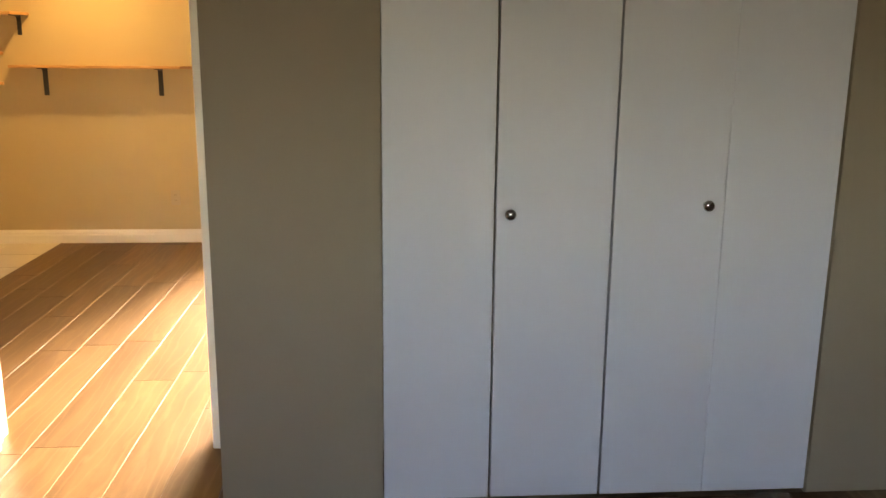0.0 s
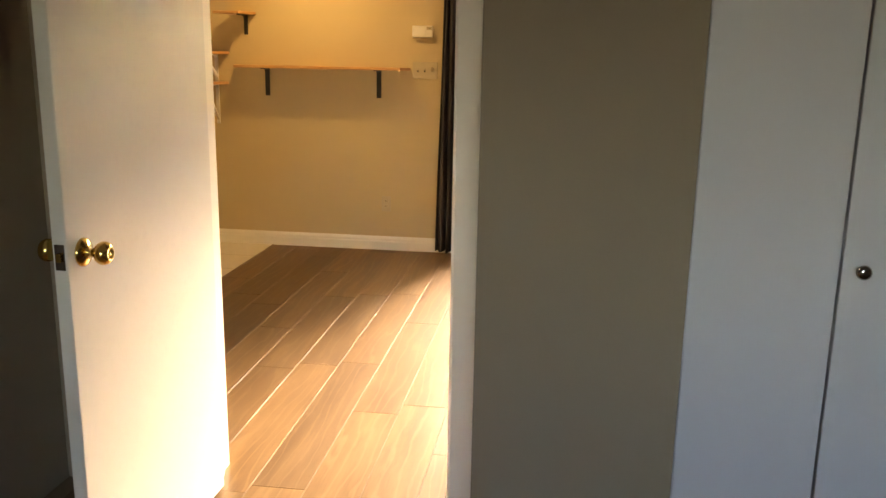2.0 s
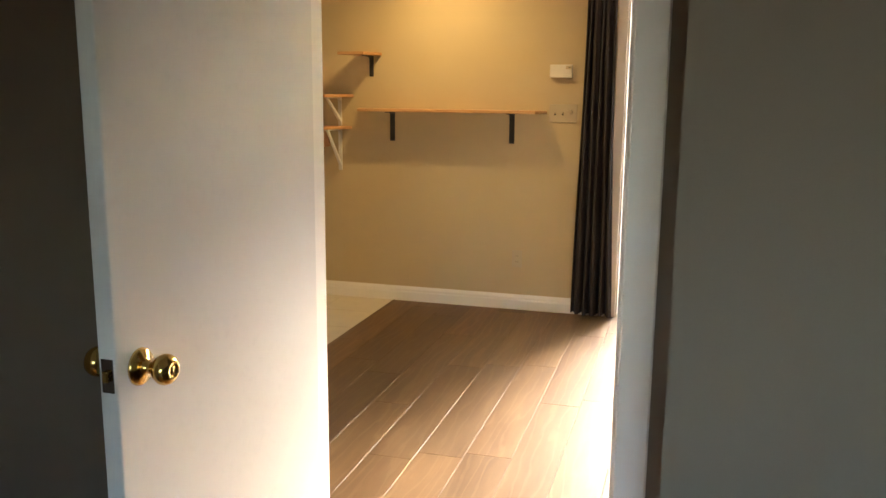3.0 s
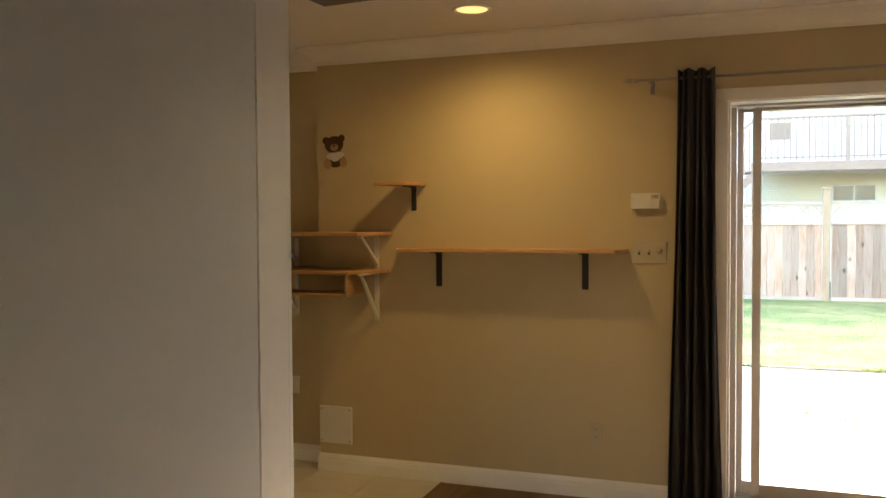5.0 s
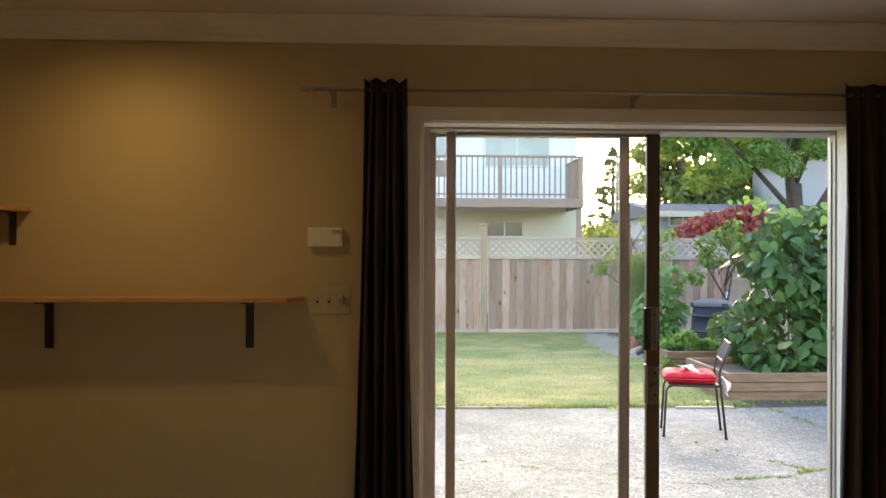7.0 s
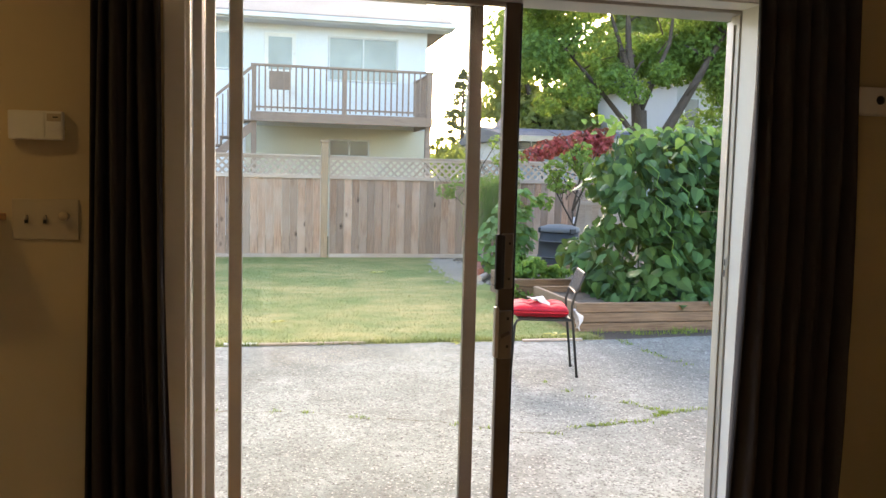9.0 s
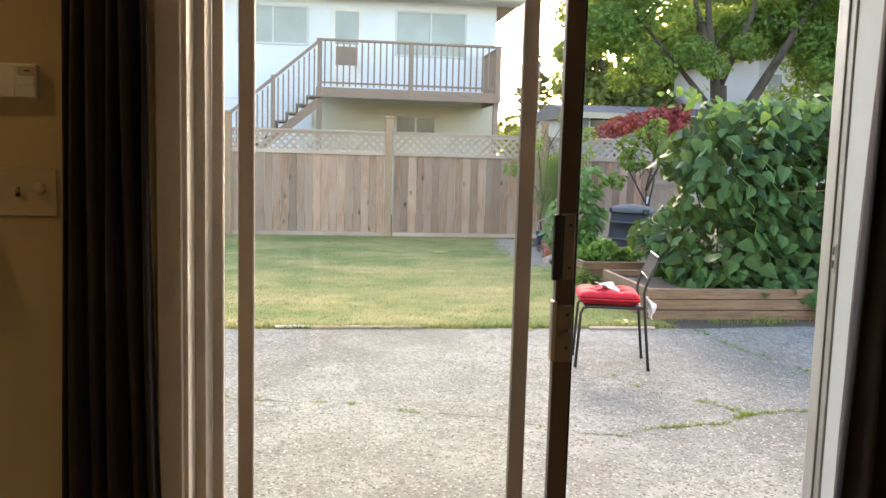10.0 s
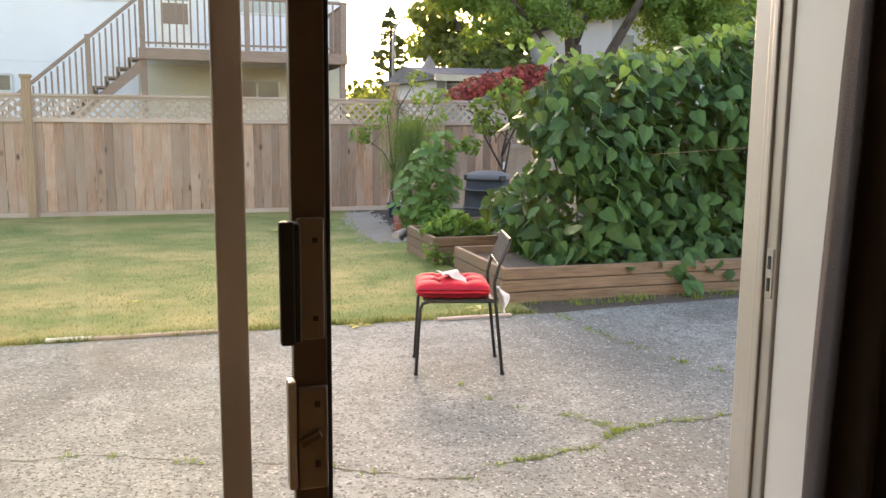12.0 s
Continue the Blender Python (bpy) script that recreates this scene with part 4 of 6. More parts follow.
part("hook_curl", tubed([(-0.18, -0.02, -0.005), (-0.17, -0.04, -0.025), (-0.155, -0.05, -0.025), (-0.148, -0.05, -0.01)], 0.005, 8), M_BLACK, hk, smooth=True).matrix_parent_inverse = hk.matrix_local.inverted()

# side window with blinds
w1 = tagged(thing("window_1", "small window with white horizontal blinds", "window", pose(-5.4175, REC, 1.78)), kind="structure")
for a, b_ in (((-0.53, 0.09, -0.45), (-0.495, 0.15, 0.45)), ((0.495, 0.09, -0.45), (0.53, 0.15, 0.45)), ((-0.495, 0.09, -0.45), (0.495, 0.15, -0.415)), ((-0.495, 0.09, 0.415), (0.495, 0.15, 0.45))):
    part("window_frame", boxed(a, b_, 0.003), M_TRIM, w1)
pane = part("pane", boxed((-0.495, 0.118, -0.415), (0.495, 0.122, 0.415)), M_WINGLASS, w1)
pane.visible_shadow = False
part("blind_rail", boxed((-0.525, 0.008, 0.36), (0.528, 0.05, 0.44), 0.003), M_ALULIGHT, w1, "grey metal head rail")
part("bottom_rail", boxed((-0.52, 0.018, -0.445), (0.522, 0.04, -0.425), 0.003), M_BLIND, w1)
slat = None
for i in range(31):
    z = 0.345 - i * 0.0255
    if slat is None:
        slat = part("slat", boxed((-0.52, -0.0125, -0.0006), (0.522, 0.0125, 0.0006)), M_BLIND, w1)
        slat.matrix_local = pose(0, 0.03, z, 62, 0, 0)
    else:
        shared("slat", slat.data, w1, pose(0, 0.03, z, 62, 0, 0))
sens = thing("security_sensor", "small rounded almond sensor under the crown moulding", "sensor", pose(-4.93, REC - 0.002, 2.375))
part("body", lathe([(0.002, -0.11), (0.03, -0.105), (0.05, -0.09), (0.06, -0.06), (0.055, -0.03), (0.05, 0)], 20, "y"), M_PLASTIC, sens, smooth=True)
part("bracket", boxed((0.02, -0.03, -0.01), (0.065, 0.0, 0.04), 0.004), M_DARKHOLE, sens)

# ---- the yard ----
setting("ground", boxed((-400, 7.42, -0.6), (400, 700, -0.10)), M_FARGROUND, "open ground reaching to the horizon", "ground")
setting("ground_lawn", boxed((-14, 7.44, -0.1), (2.3, 20.9, -0.055)), M_LAWN, "green lawn with dry straw-coloured patches", "lawn")
setting("ground_garden", boxed((2.3, 12.08, -0.1), (9.5, 20.9, -0.058)), M_SOIL, "dark garden soil", "ground")


def patio_slab():
    """A concrete slab with a slightly ragged edge, split by open cracks."""
    r = random.Random(5)
    left = [(-1.83 + r.uniform(-0.03, 0.03), y) for y in [7.45 + 0.31 * k for k in range(15)]]
    back = [(x, 12.06 + r.uniform(-0.015, 0.015)) for x in [-1.8 + 0.35 * k for k in range(12)]]
    tail = [(2.5, 12.04), (3.2, 12.12), (5.0, 12.2), (8.0, 12.25), (8.0, 7.45)]
    return prism(left + back + tail, -0.1, PATIO)


setting("patio", patio_slab(), M_CONCRETE, "old weathered concrete patio slab with cracks", "patio")


def crack(points, width, seed):
    """A crack: a thin ragged strip of soil in the slab."""
    r = random.Random(seed)
    fine = []
    for (xa, ya), (xb, yb) in zip(points, points[1:]):
        for k in range(14):
            u = k / 14
            sway = 0.035 * math.sin(7.3 * (xa + (xb - xa) * u) + seed) * math.sin(math.pi * u)
            fine.append((xa + (xb - xa) * u + r.uniform(-0.016, 0.016), ya + (yb - ya) * u + sway + r.uniform(-0.02, 0.02)))
    verts, faces = [], []
    for i, (x, y) in enumerate(fine):
        w = width * r.choice((0.25, 0.5, 0.9, 1.5)) * r.uniform(0.7, 1.2)
        verts += [(x, y - w, PATIO + 0.0015), (x, y + w, PATIO + 0.0015)]
        if i:
            faces.append((2 * i - 2, 2 * i, 2 * i + 1, 2 * i - 1))
    ob = raw_mesh("patio_crack", verts, faces, M_CRACK)
    tagged(ob, "soil-filled crack across the concrete slab", "crack", kind="structure")
    return fine


LONG = crack([(-1.83, 10.1), (-1.2, 9.98), (-0.57, 9.82), (-0.1, 9.62), (0.37, 9.39), (0.74, 9.22), (1.2, 9.35), (1.67, 9.54), (2.24, 9.6), (3.2, 9.72), (4.6, 9.7)], 0.007, 1)
SIDE = crack([(2.42, 12.06), (2.45, 11.33), (2.6, 10.53), (2.9, 10.0), (3.1, 9.73)], 0.011, 2)
SPUR = crack([(1.1, 10.5), (1.25, 10.0), (1.55, 9.7), (1.66, 9.54)], 0.006, 3)
crack([(1.66, 9.54), (1.75, 9.2), (1.9, 8.7), (2.1, 8.1)], 0.004, 4)

# cut the tufts that grow in the cracks and along the lawn's edge


def tufts(name, spots, label, mat, tall=0.06, per=14, spread=0.05, seed=3):
    r = random.Random(seed)
    verts, faces = [], []
    for x, y in spots:
        for _ in range(per):
            px, py = x + r.gauss(0, spread), y + r.gauss(0, spread * 0.6)
            a, h, w = r.uniform(0, math.tau), tall * r.uniform(0.4, 1.2), r.uniform(0.003, 0.007)
            dx, dy = math.cos(a), math.sin(a)
            n = len(verts)
            verts += [(px - dy * w, py + dx * w, PATIO - 0.006), (px + dy * w, py - dx * w, PATIO - 0.006), (px + dx * h * 0.6, py + dy * h * 0.6, PATIO + h)]
            faces.append((n, n + 1, n + 2))
    return tagged(raw_mesh(name, verts, faces, mat), label, "weeds", kind="stuff")


tufts("crack_weeds", [p for i, p in enumerate(LONG) if (75 < i < 135 and rng.random() < 0.55) or (i <= 75 and rng.random() < 0.12)] + [p for p in SIDE if rng.random() < 0.4] + [(1.64, 9.55)] * 6 + [p for p in SPUR if rng.random() < 0.2], "small green weeds growing out of the patio cracks", M_WEED, 0.022, 14, 0.026)
tufts("bed_weeds", [(rng.uniform(2.25, 6.0), rng.uniform(12.27, 12.49)) for _ in range(70)], "low weeds and litter along the foot of the timber bed", M_WEED, 0.05, 9, 0.05, 8)
edge_spots = [(x, 12.1 + rng.uniform(-0.03, 0.05)) for x in [-1.9 + 0.03 * k for k in range(140)]] + [(-1.87 + rng.uniform(-0.05, 0.02), y) for y in [8 + 0.04 * k for k in range(103)]]
tufts("edge_grass", edge_spots, "longer grass along the patio's edge", M_BLADES, 0.05, 16, 0.03, 5)


def grass_field(n=110000):
    r = np.random.RandomState(4)
    x = r.uniform(-9, 2.25, n)
    y = 12.1 + 8.3 * r.uniform(0, 1, n) ** 1.5
    keep = (x < -1.86) | (y > 12.08)
    x, y = x[keep], y[keep]
    n = len(x)
    a, h, w = r.uniform(0, math.tau, n), r.uniform(0.008, 0.024, n), r.uniform(0.002, 0.0045, n)
    z = np.full(n, -0.058)
    lo = np.stack([x - np.sin(a) * w, y + np.cos(a) * w, z], 1)
    hi = np.stack([x + np.sin(a) * w, y - np.cos(a) * w, z], 1)
    tip = np.stack([x + np.cos(a) * h * 0.7, y + np.sin(a) * h * 0.7, z + h], 1)
    verts = np.stack([lo, hi, tip], 1).reshape(-1, 3)
    faces = np.arange(3 * n).reshape(-1, 3)
    return tagged(raw_mesh("lawn_grass", verts.tolist(), faces.tolist(), M_BLADES), "short mown grass with dry patches", "grass", kind="stuff")


grass_field()

# boards along the lawn's edge
for x0, x1, y, mat, lab in ((-1.29, -1.0, 12.11, M_WHITEMETAL, "white-painted board lying on the lawn's edge"), (-0.99, -0.03, 12.09, M_CEDARRAIL, "grey weathered board lying on the lawn's edge"), (1.45, 2.05, 12.03, M_CEDARRAIL, "short grey board lying beside the lawn")):
    b_ = thing("edging_board", lab, "board", pose((x0 + x1) / 2, y, PATIO), "edging boards")
    part("board", boxed((-(x1 - x0) / 2, -0.025, 0), ((x1 - x0) / 2, 0.025, 0.02), 0.003), mat, b_)


# ---- fence ----
FENCE_Y, G = 20.3, -0.09
PITCH = 2.84


def fence_post(x, tall=2.2, y=FENCE_Y, label="square cedar fence post with a flat cap"):
    p = thing("fence_post", label, "fence post", pose(x, y, G), "fence posts")
    part("shaft", boxed((-0.062, -0.07, 0), (0.062, 0.055, tall - 0.05), 0.006), M_POST, p)
    part("cap", boxed((-0.082, -0.09, tall - 0.05), (0.082, 0.075, tall), 0.01, 2), M_POST, p)
    return p


def lattice_outline(c, slope, w, x0, x1, z0, z1):
    """A diagonal slat x = c + slope * (z - z0), clipped to a rectangle."""
    pts = [(c - w, z0), (c + w, z0), (c + w + slope * (z1 - z0), z1), (c - w + slope * (z1 - z0), z1)]
    for edge_x, keep in ((x0, lambda p: p[0] >= x0), (x1, lambda p: p[0] <= x1)):
        res = []
        for i, p in enumerate(pts):
            q = pts[(i + 1) % len(pts)]
            if keep(p):
                res.append(p)
            if keep(p) != keep(q):
                u = (edge_x - p[0]) / (q[0] - p[0])
                res.append((edge_x, p[1] + u * (q[1] - p[1])))
        pts = res
        if len(pts) < 3:
            return None
    return pts


def fence_panel(x, wide, y=FENCE_Y):
    f = thing("wooden_fence", "weathered cedar board fence panel with a lattice top", "fence", pose(x, y, G), "back fence panels")
    n = 19
    step = wide / n
    r = random.Random(11)
    meshes = [part("board", boxed((-step / 2 + 0.002, -0.009, 0.10), (step / 2 - 0.002, 0.009, 1.50), 0.003), M_CEDAR, f)]
    meshes[0].matrix_local = pose(-wide / 2 + step / 2, 0, 0)
    for k in range(1, n):
        shared("board", meshes[0].data, f, pose(-wide / 2 + step * (k + 0.5), r.choice((0.0, 0.012)) + r.uniform(-0.002, 0.002), r.uniform(-0.004, 0.004)))
    part("bottom_rail", boxed((-wide / 2, -0.03, 0.01), (wide / 2, 0.03, 0.10), 0.004), M_CEDARRAIL, f)
    part("middle_rail", boxed((-wide / 2, -0.04, 1.49), (wide / 2, 0.035, 1.56), 0.004), M_CEDARRAIL, f)
    part("top_rail", boxed((-wide / 2, -0.045, 1.88), (wide / 2, 0.045, 1.92), 0.004), M_CEDARRAIL, f)
    part("trim_rail", boxed((-wide / 2, -0.02, 1.84), (wide / 2, -0.008, 1.88), 0.002), M_CEDARRAIL, f)
    for sx in (-1, 1):
        part("side_batten", boxed((sx * (wide / 2 - 0.01) - 0.012, -0.03, 0.10), (sx * (wide / 2 - 0.01) + 0.012, -0.01, 1.88), 0.002), M_CEDARRAIL, f)
    z0, z1 = 1.56, 1.885
    for slope, yy in ((1, -0.006), (-1, 0.006)):
        c = -wide / 2 - 0.4 if slope > 0 else -wide / 2
        while c < wide / 2 + 0.4:
            o = lattice_outline(c, slope, 0.027, -wide / 2, wide / 2, z0, z1)
            if o:
                part("lattice_slat", prism(o, yy - 0.005, yy + 0.005, "y"), M_CEDARRAIL, f)
            c += 0.142
    return f


POSTS = [-5.40, -2.57, 0.262, 3.14, 5.98]
for x in POSTS:
    fence_post(x)
panel = fence_panel((POSTS[1] + POSTS[2]) / 2, PITCH - 0.13)
for a, b_ in ((0, 1), (2, 3), (3, 4)):
    copy_thing(panel, pose((POSTS[a] + POSTS[b_]) / 2, FENCE_Y, G))
copy_thing(panel, pose(-6.82, FENCE_Y, G))
# a grey trellis panel stands askew before the fence
tr = thing("trellis_panel", "grey weathered lattice panel leaning before the fence", "trellis", pose(5.25, 18.9, -0.06, 0, 0, -50), "")
part("frame", boxed((-0.6, -0.02, 0), (-0.55, 0.02, 1.75), 0.003), M_CEDARRAIL, tr)
part("frame", boxed((0.55, -0.02, 0), (0.6, 0.02, 1.85), 0.003), M_CEDARRAIL, tr)
part("rail", boxed((-0.55, -0.02, 1.1), (0.55, 0.02, 1.16), 0.003), M_CEDARRAIL, tr)
for k in range(8):
    part("board", boxed((-0.55 + k * 0.1375, -0.008, 0.02), (-0.55 + (k + 1) * 0.1375 - 0.004, 0.008, 1.1)), M_CEDARRAIL, tr)
for slope, yy in ((1, -0.006), (-1, 0.006)):
    c = -1.2
    while c < 1.2:
        o = lattice_outline(c, slope, 0.017, -0.55, 0.55, 1.16, 1.75)
        if o:
            part("lattice_slat", prism(o, yy - 0.005, yy + 0.005, "y"), M_CEDARRAIL, tr)
        c += 0.1

# ---- raised beds ----


def raised_bed(x0, x1, y0, y1, rows, label):
    bed = thing("raised_bed", label, "planter", pose(x0, y0, -0.07), "timber garden beds")
    w, d, h = x1 - x0, y1 - y0, 0.098
    for k in range(rows):
        z = k * (h + 0.007)
        j = 0.01 * (k % 2)
        part("timber", boxed((-j, 0, z), (w, 0.045, z + h), 0.006), M_TIMBER, bed)
        part("timber", boxed((0, d - 0.045, z), (w, d, z + h), 0.006), M_TIMBER, bed)
        part("timber", boxed((0, 0.048, z), (0.045, d - 0.048, z + h), 0.006), M_TIMBER, bed)
        part("timber", boxed((w - 0.045, 0.048, z), (w, d - 0.048, z + h), 0.006), M_TIMBER, bed)
    part("corner_stake", boxed((0.045, 0.047, 0), (0.085, 0.087, rows * 0.102 - 0.01), 0.003), M_TIMBER, bed)
    part("soil", boxed((0.044, 0.044, 0.0), (w - 0.044, d - 0.044, rows * 0.1 - 0.06)), M_SOIL, bed)
    return bed


raised_bed(2.17, 6.2, 12.5, 13.85, 3, "low raised garden bed of three stacked timbers")
raised_bed(2.15, 4.6, 14.5, 15.6, 3, "raised timber garden bed with herbs")
raised_bed(3.2, 4.8, 16.3, 17.2, 2, "raised timber bed in front of a composter")

# ---- foliage ----


def leaf_cloud(centres, count, size, seed, squash=0.7, droop=0.5, heart=False):
    """Many single leaves scattered over soft clumps: centres are (x, y, z, radius)."""
    r = np.random.RandomState(seed)
    c = np.array(centres, float)
    weight = c[:, 3] ** 2
    pick = r.choice(len(c), count, p=weight / weight.sum())
    d = r.normal(size=(count, 3))
    d /= np.linalg.norm(d, axis=1)[:, None]
    rad = c[pick, 3] * r.uniform(0.35, 1.0, count) ** 0.5
    p = c[pick, :3] + d * rad[:, None] * np.array([1, 1, squash])
    nrm = d + r.normal(scale=0.6, size=(count, 3)) + np.array([0, 0, droop])
    nrm /= np.linalg.norm(nrm, axis=1)[:, None]
    t1 = np.cross(nrm, r.normal(size=(count, 3)))
    t1 /= np.linalg.norm(t1, axis=1)[:, None]
    t2 = np.cross(nrm, t1)
    s = size * r.uniform(0.6, 1.3, count)[:, None]
    fold = 0.18 * s * nrm
    v = np.stack([p - t1 * s * 0.55, p + t2 * s * 0.36 + fold, p + t1 * s * 0.6, p - t2 * s * 0.36 + fold], 1).reshape(-1, 3)
    f = np.arange(4 * count).reshape(-1, 4)
    tri = np.concatenate([f[:, [0, 1, 2]], f[:, [0, 2, 3]]])
    return v.tolist(), tri.tolist()


def branchy_tree(name, label, base, tall, lean, forks, crown, leaves, size, mat, seed, bark=M_BARK, trunk_r=0.2, group=""):
    """A tapered trunk that forks into limbs, under a crown of leaves."""
    r = random.Random(seed)
    tree = thing(name, label, "tree", pose(*base), group)
    trunk = bmesh.new()
    pts = [Vector((lean[0] * u, lean[1] * u, tall * u)) + Vector((r.uniform(-0.08, 0.08), r.uniform(-0.08, 0.08), 0)) for u in (0, 0.25, 0.5, 0.75, 1)]
    tube(trunk, pts, [trunk_r * k for k in (1.25, 1.0, 0.9, 0.82, 0.7)], 12)
    part("trunk", trunk, bark, tree, smooth=True)
    for tip, rr in forks:
        limb = bmesh.new()
        start = pts[r.choice((2, 3, 4))]
        tip = Vector(tip)
        mid = start.lerp(tip, 0.5) + Vector((r.uniform(-0.3, 0.3), r.uniform(-0.2, 0.2), r.uniform(0.0, 0.3)))
        tube(limb, [start, start.lerp(mid, 0.5), mid, mid.lerp(tip, 0.5), tip], [rr, rr * 0.85, rr * 0.65, rr * 0.45, rr * 0.2], 8)
        for _ in range(5):
            s = start.lerp(tip, r.uniform(0.4, 0.95))
            e = s + Vector((r.uniform(-0.9, 0.9), r.uniform(-0.6, 0.6), r.uniform(0.0, 0.8)))
            tube(limb, [s, s.lerp(e, 0.5) + Vector((0, 0, 0.08)), e], [rr * 0.3, rr * 0.2, rr * 0.08], 6)
        part("limb", limb, bark, tree, smooth=True)
    v, f = leaf_cloud(crown, leaves, size, seed)
    raw_mesh("crown", v, f, mat, tree)
    return tree


def clumps(seed, n, box_, radius):
    r = random.Random(seed)
    (x0, x1), (y0, y1), (z0, z1) = box_
    return [(r.uniform(x0, x1), r.uniform(y0, y1), r.uniform(z0, z1), r.uniform(*radius)) for _ in range(n)]


# ---- the bean vine on its trellis ----
def heart_leaf(size, bend, name, mat):
    """A heart-shaped leaf, folded along its midrib, hanging by its stalk at the origin; tip down."""
    half = [(0.0, 0.0), (0.2, 0.055), (0.38, -0.03), (0.45, -0.2), (0.37, -0.45), (0.19, -0.76), (0.0, -1.04)]
    verts, faces = [], []
    mid = [(0, -bend * (v * v) * 0.5 - 0.02, v) for _, v in half]
    for sgn in (-1, 1):
        base = len(verts)
        for (u, v), m in zip(half, mid):
            verts.append((0, m[1] * size, min(v, 0.0) * size))
            verts.append((sgn * u * size, (m[1] + 0.16 * u - 0.5 * bend * u * u) * size, v * size))
        for i in range(len(half) - 1):
            a, b_, c, d = base + 2 * i, base + 2 * i + 1, base + 2 * i + 3, base + 2 * i + 2
            faces.append((a, b_, c, d) if sgn > 0 else (d, c, b_, a))
    me = bpy.data.meshes.new(name)
    me.from_pydata(verts, [], faces)
    me.polygons.foreach_set("use_smooth", [True] * len(me.polygons))
    me.materials.append(mat)
    return me, verts, faces


def vine_top(x):
    """The height of the vine's ragged upper edge over x."""
    return 1.98 + 0.18 * math.sin(1.9 * (x - 2.3)) + 0.10 * math.sin(5.3 * x) + min(0.55, 0.95 * max(0, x - 3.95))


def vine_spot(r):
    """A place on the vine's bushy front, side or top, and the way that it faces."""
    while True:
        x, z = r.uniform(2.25, 6.0), (r.uniform(0.2, 0.42) if r.random() < 0.1 else r.uniform(0.05, 2.6))
        top = vine_top(x)
        inset = 2.93 - 0.16 * min(1, max(0, (1.4 - z)) / 1.1) + 0.5 * max(0, z - 1.3) ** 1.8
        if z > top or x < inset - 0.12 + 0.1 * math.sin(7 * z) or z < 0.2 + 0.1 * math.sin(4.3 * x) + 0.07 * math.sin(11 * x):
            continue
        depth = 12.78 - 0.16 * math.sin(2.1 * x + 1.3 * z) - 0.10 * math.sin(5.1 * z + x) + 0.45 * max(0, z - 1.3) ** 2 + max(0, 0.4 - (x - inset)) * 0.5
        depth += 0.3 * math.exp(-((z - 0.75) / 0.33) ** 2) - 0.34 * max(0, min(1, (0.42 - z) / 0.2))
        return x, depth + abs(r.gauss(0, 0.13)) - 0.05, z, max(0, 0.5 - (x - inset))


vine = thing("bean_vine", "tall bushy climbing bean plant with large heart-shaped leaves", "bean plant", pose(0, 0, -0.02))
vr = random.Random(21)
kinds = [heart_leaf(s, b_, "leaf", mat) for s, b_, mat in ((0.175, 0.35, M_BEAN), (0.205, 0.5, M_BEAN), (0.145, 0.2, M_BEAN), (0.125, 0.4, M_BEANYOUNG), (0.185, 0.15, M_BEAN))]
for k in range(300):
    x, y, z, side = vine_spot(vr)
    young = z > vine_top(x) - 0.25 and vr.random() < 0.5
    me = kinds[3][0] if young else kinds[vr.choice((0, 1, 2, 4))][0]
    s = vr.uniform(0.65, 1.05)
    m = pose(x, y - 0.05, z, vr.gauss(-30, 24), vr.gauss(0, 26), vr.gauss(-35 * side, 36)) @ Matrix.Scale(s, 4)
    shared("leaf", me, vine, m)


def joined_leaves(count, young, seed, jit=0.0):
    r = random.Random(seed)
    verts, faces = [], []
    for _ in range(count):
        x, y, z, side = vine_spot(r)
        _, vs, fs = kinds[3] if young else kinds[r.choice((0, 1, 2, 4))]
        if young:
            z = vine_top(x) - abs(r.gauss(0, 0.12)) + 0.05
            y += 0.15
        m = pose(x, y + 0.05 + r.random() * jit, z, r.gauss(-30, 22), r.gauss(0, 24), r.gauss(-35 * side, 40)) @ Matrix.Scale(r.uniform(0.55, 1.0), 4)
        n = len(verts)
        verts += [tuple(m @ Vector(v)) for v in vs]
        faces += [tuple(n + i for i in f) for f in fs]
    return verts, faces


for name, cnt, yg, sd, jt in (("leaf_mass", 4600, False, 31, 0.85), ("young_leaves", 260, True, 32, 0.4)):
    v, f = joined_leaves(cnt, yg, sd, jt)
    tagged(raw_mesh(name, v, f, M_BEANYOUNG if yg else M_BEAN, vine, smooth=True), kind="stuff")
for k in range(14):
    x = 2.95 + k * 0.23
    part("stem", tubed([(x, 13.2, 0.2), (x + vr.uniform(-0.1, 0.1), 13.3, 0.9), (x + vr.uniform(-0.2, 0.2), 13.3, 1.5), (x + vr.uniform(-0.2, 0.2), 13.4, vine_top(x) - 0.15)], 0.008, 6), M_BEAN, vine)
for x, z in ((3.05, 1.35), (3.3, 1.5), (3.15, 1.0), (2.95, 1.7)):
    part("tendril", tubed([(x, 12.62, z), (x + 0.08, 12.52, z - 0.1), (x + 0.05, 12.5, z - 0.22), (x + 0.13, 12.5, z - 0.3), (x + 0.12, 12.5, z - 0.36)], 0.005, 5), M_BEANYOUNG, vine)
trl = thing("bean_trellis", "wooden stakes with cord that carry the bean plant", "trellis", pose(0, 0, 0.15))
for x in (3.0, 3.6, 4.3, 5.1, 5.8):
    part("stake", tubed([(x, 13.7, 0), (x, 13.7, 1.7)], 0.016, 6), M_POST, trl)
part("cord", tubed([(3.55, 12.6, 1.03), (4.2, 12.58, 1.07), (5.2, 12.55, 1.13)], 0.002, 5), M_POST, trl, "pale string")

# ---- other garden plants ----


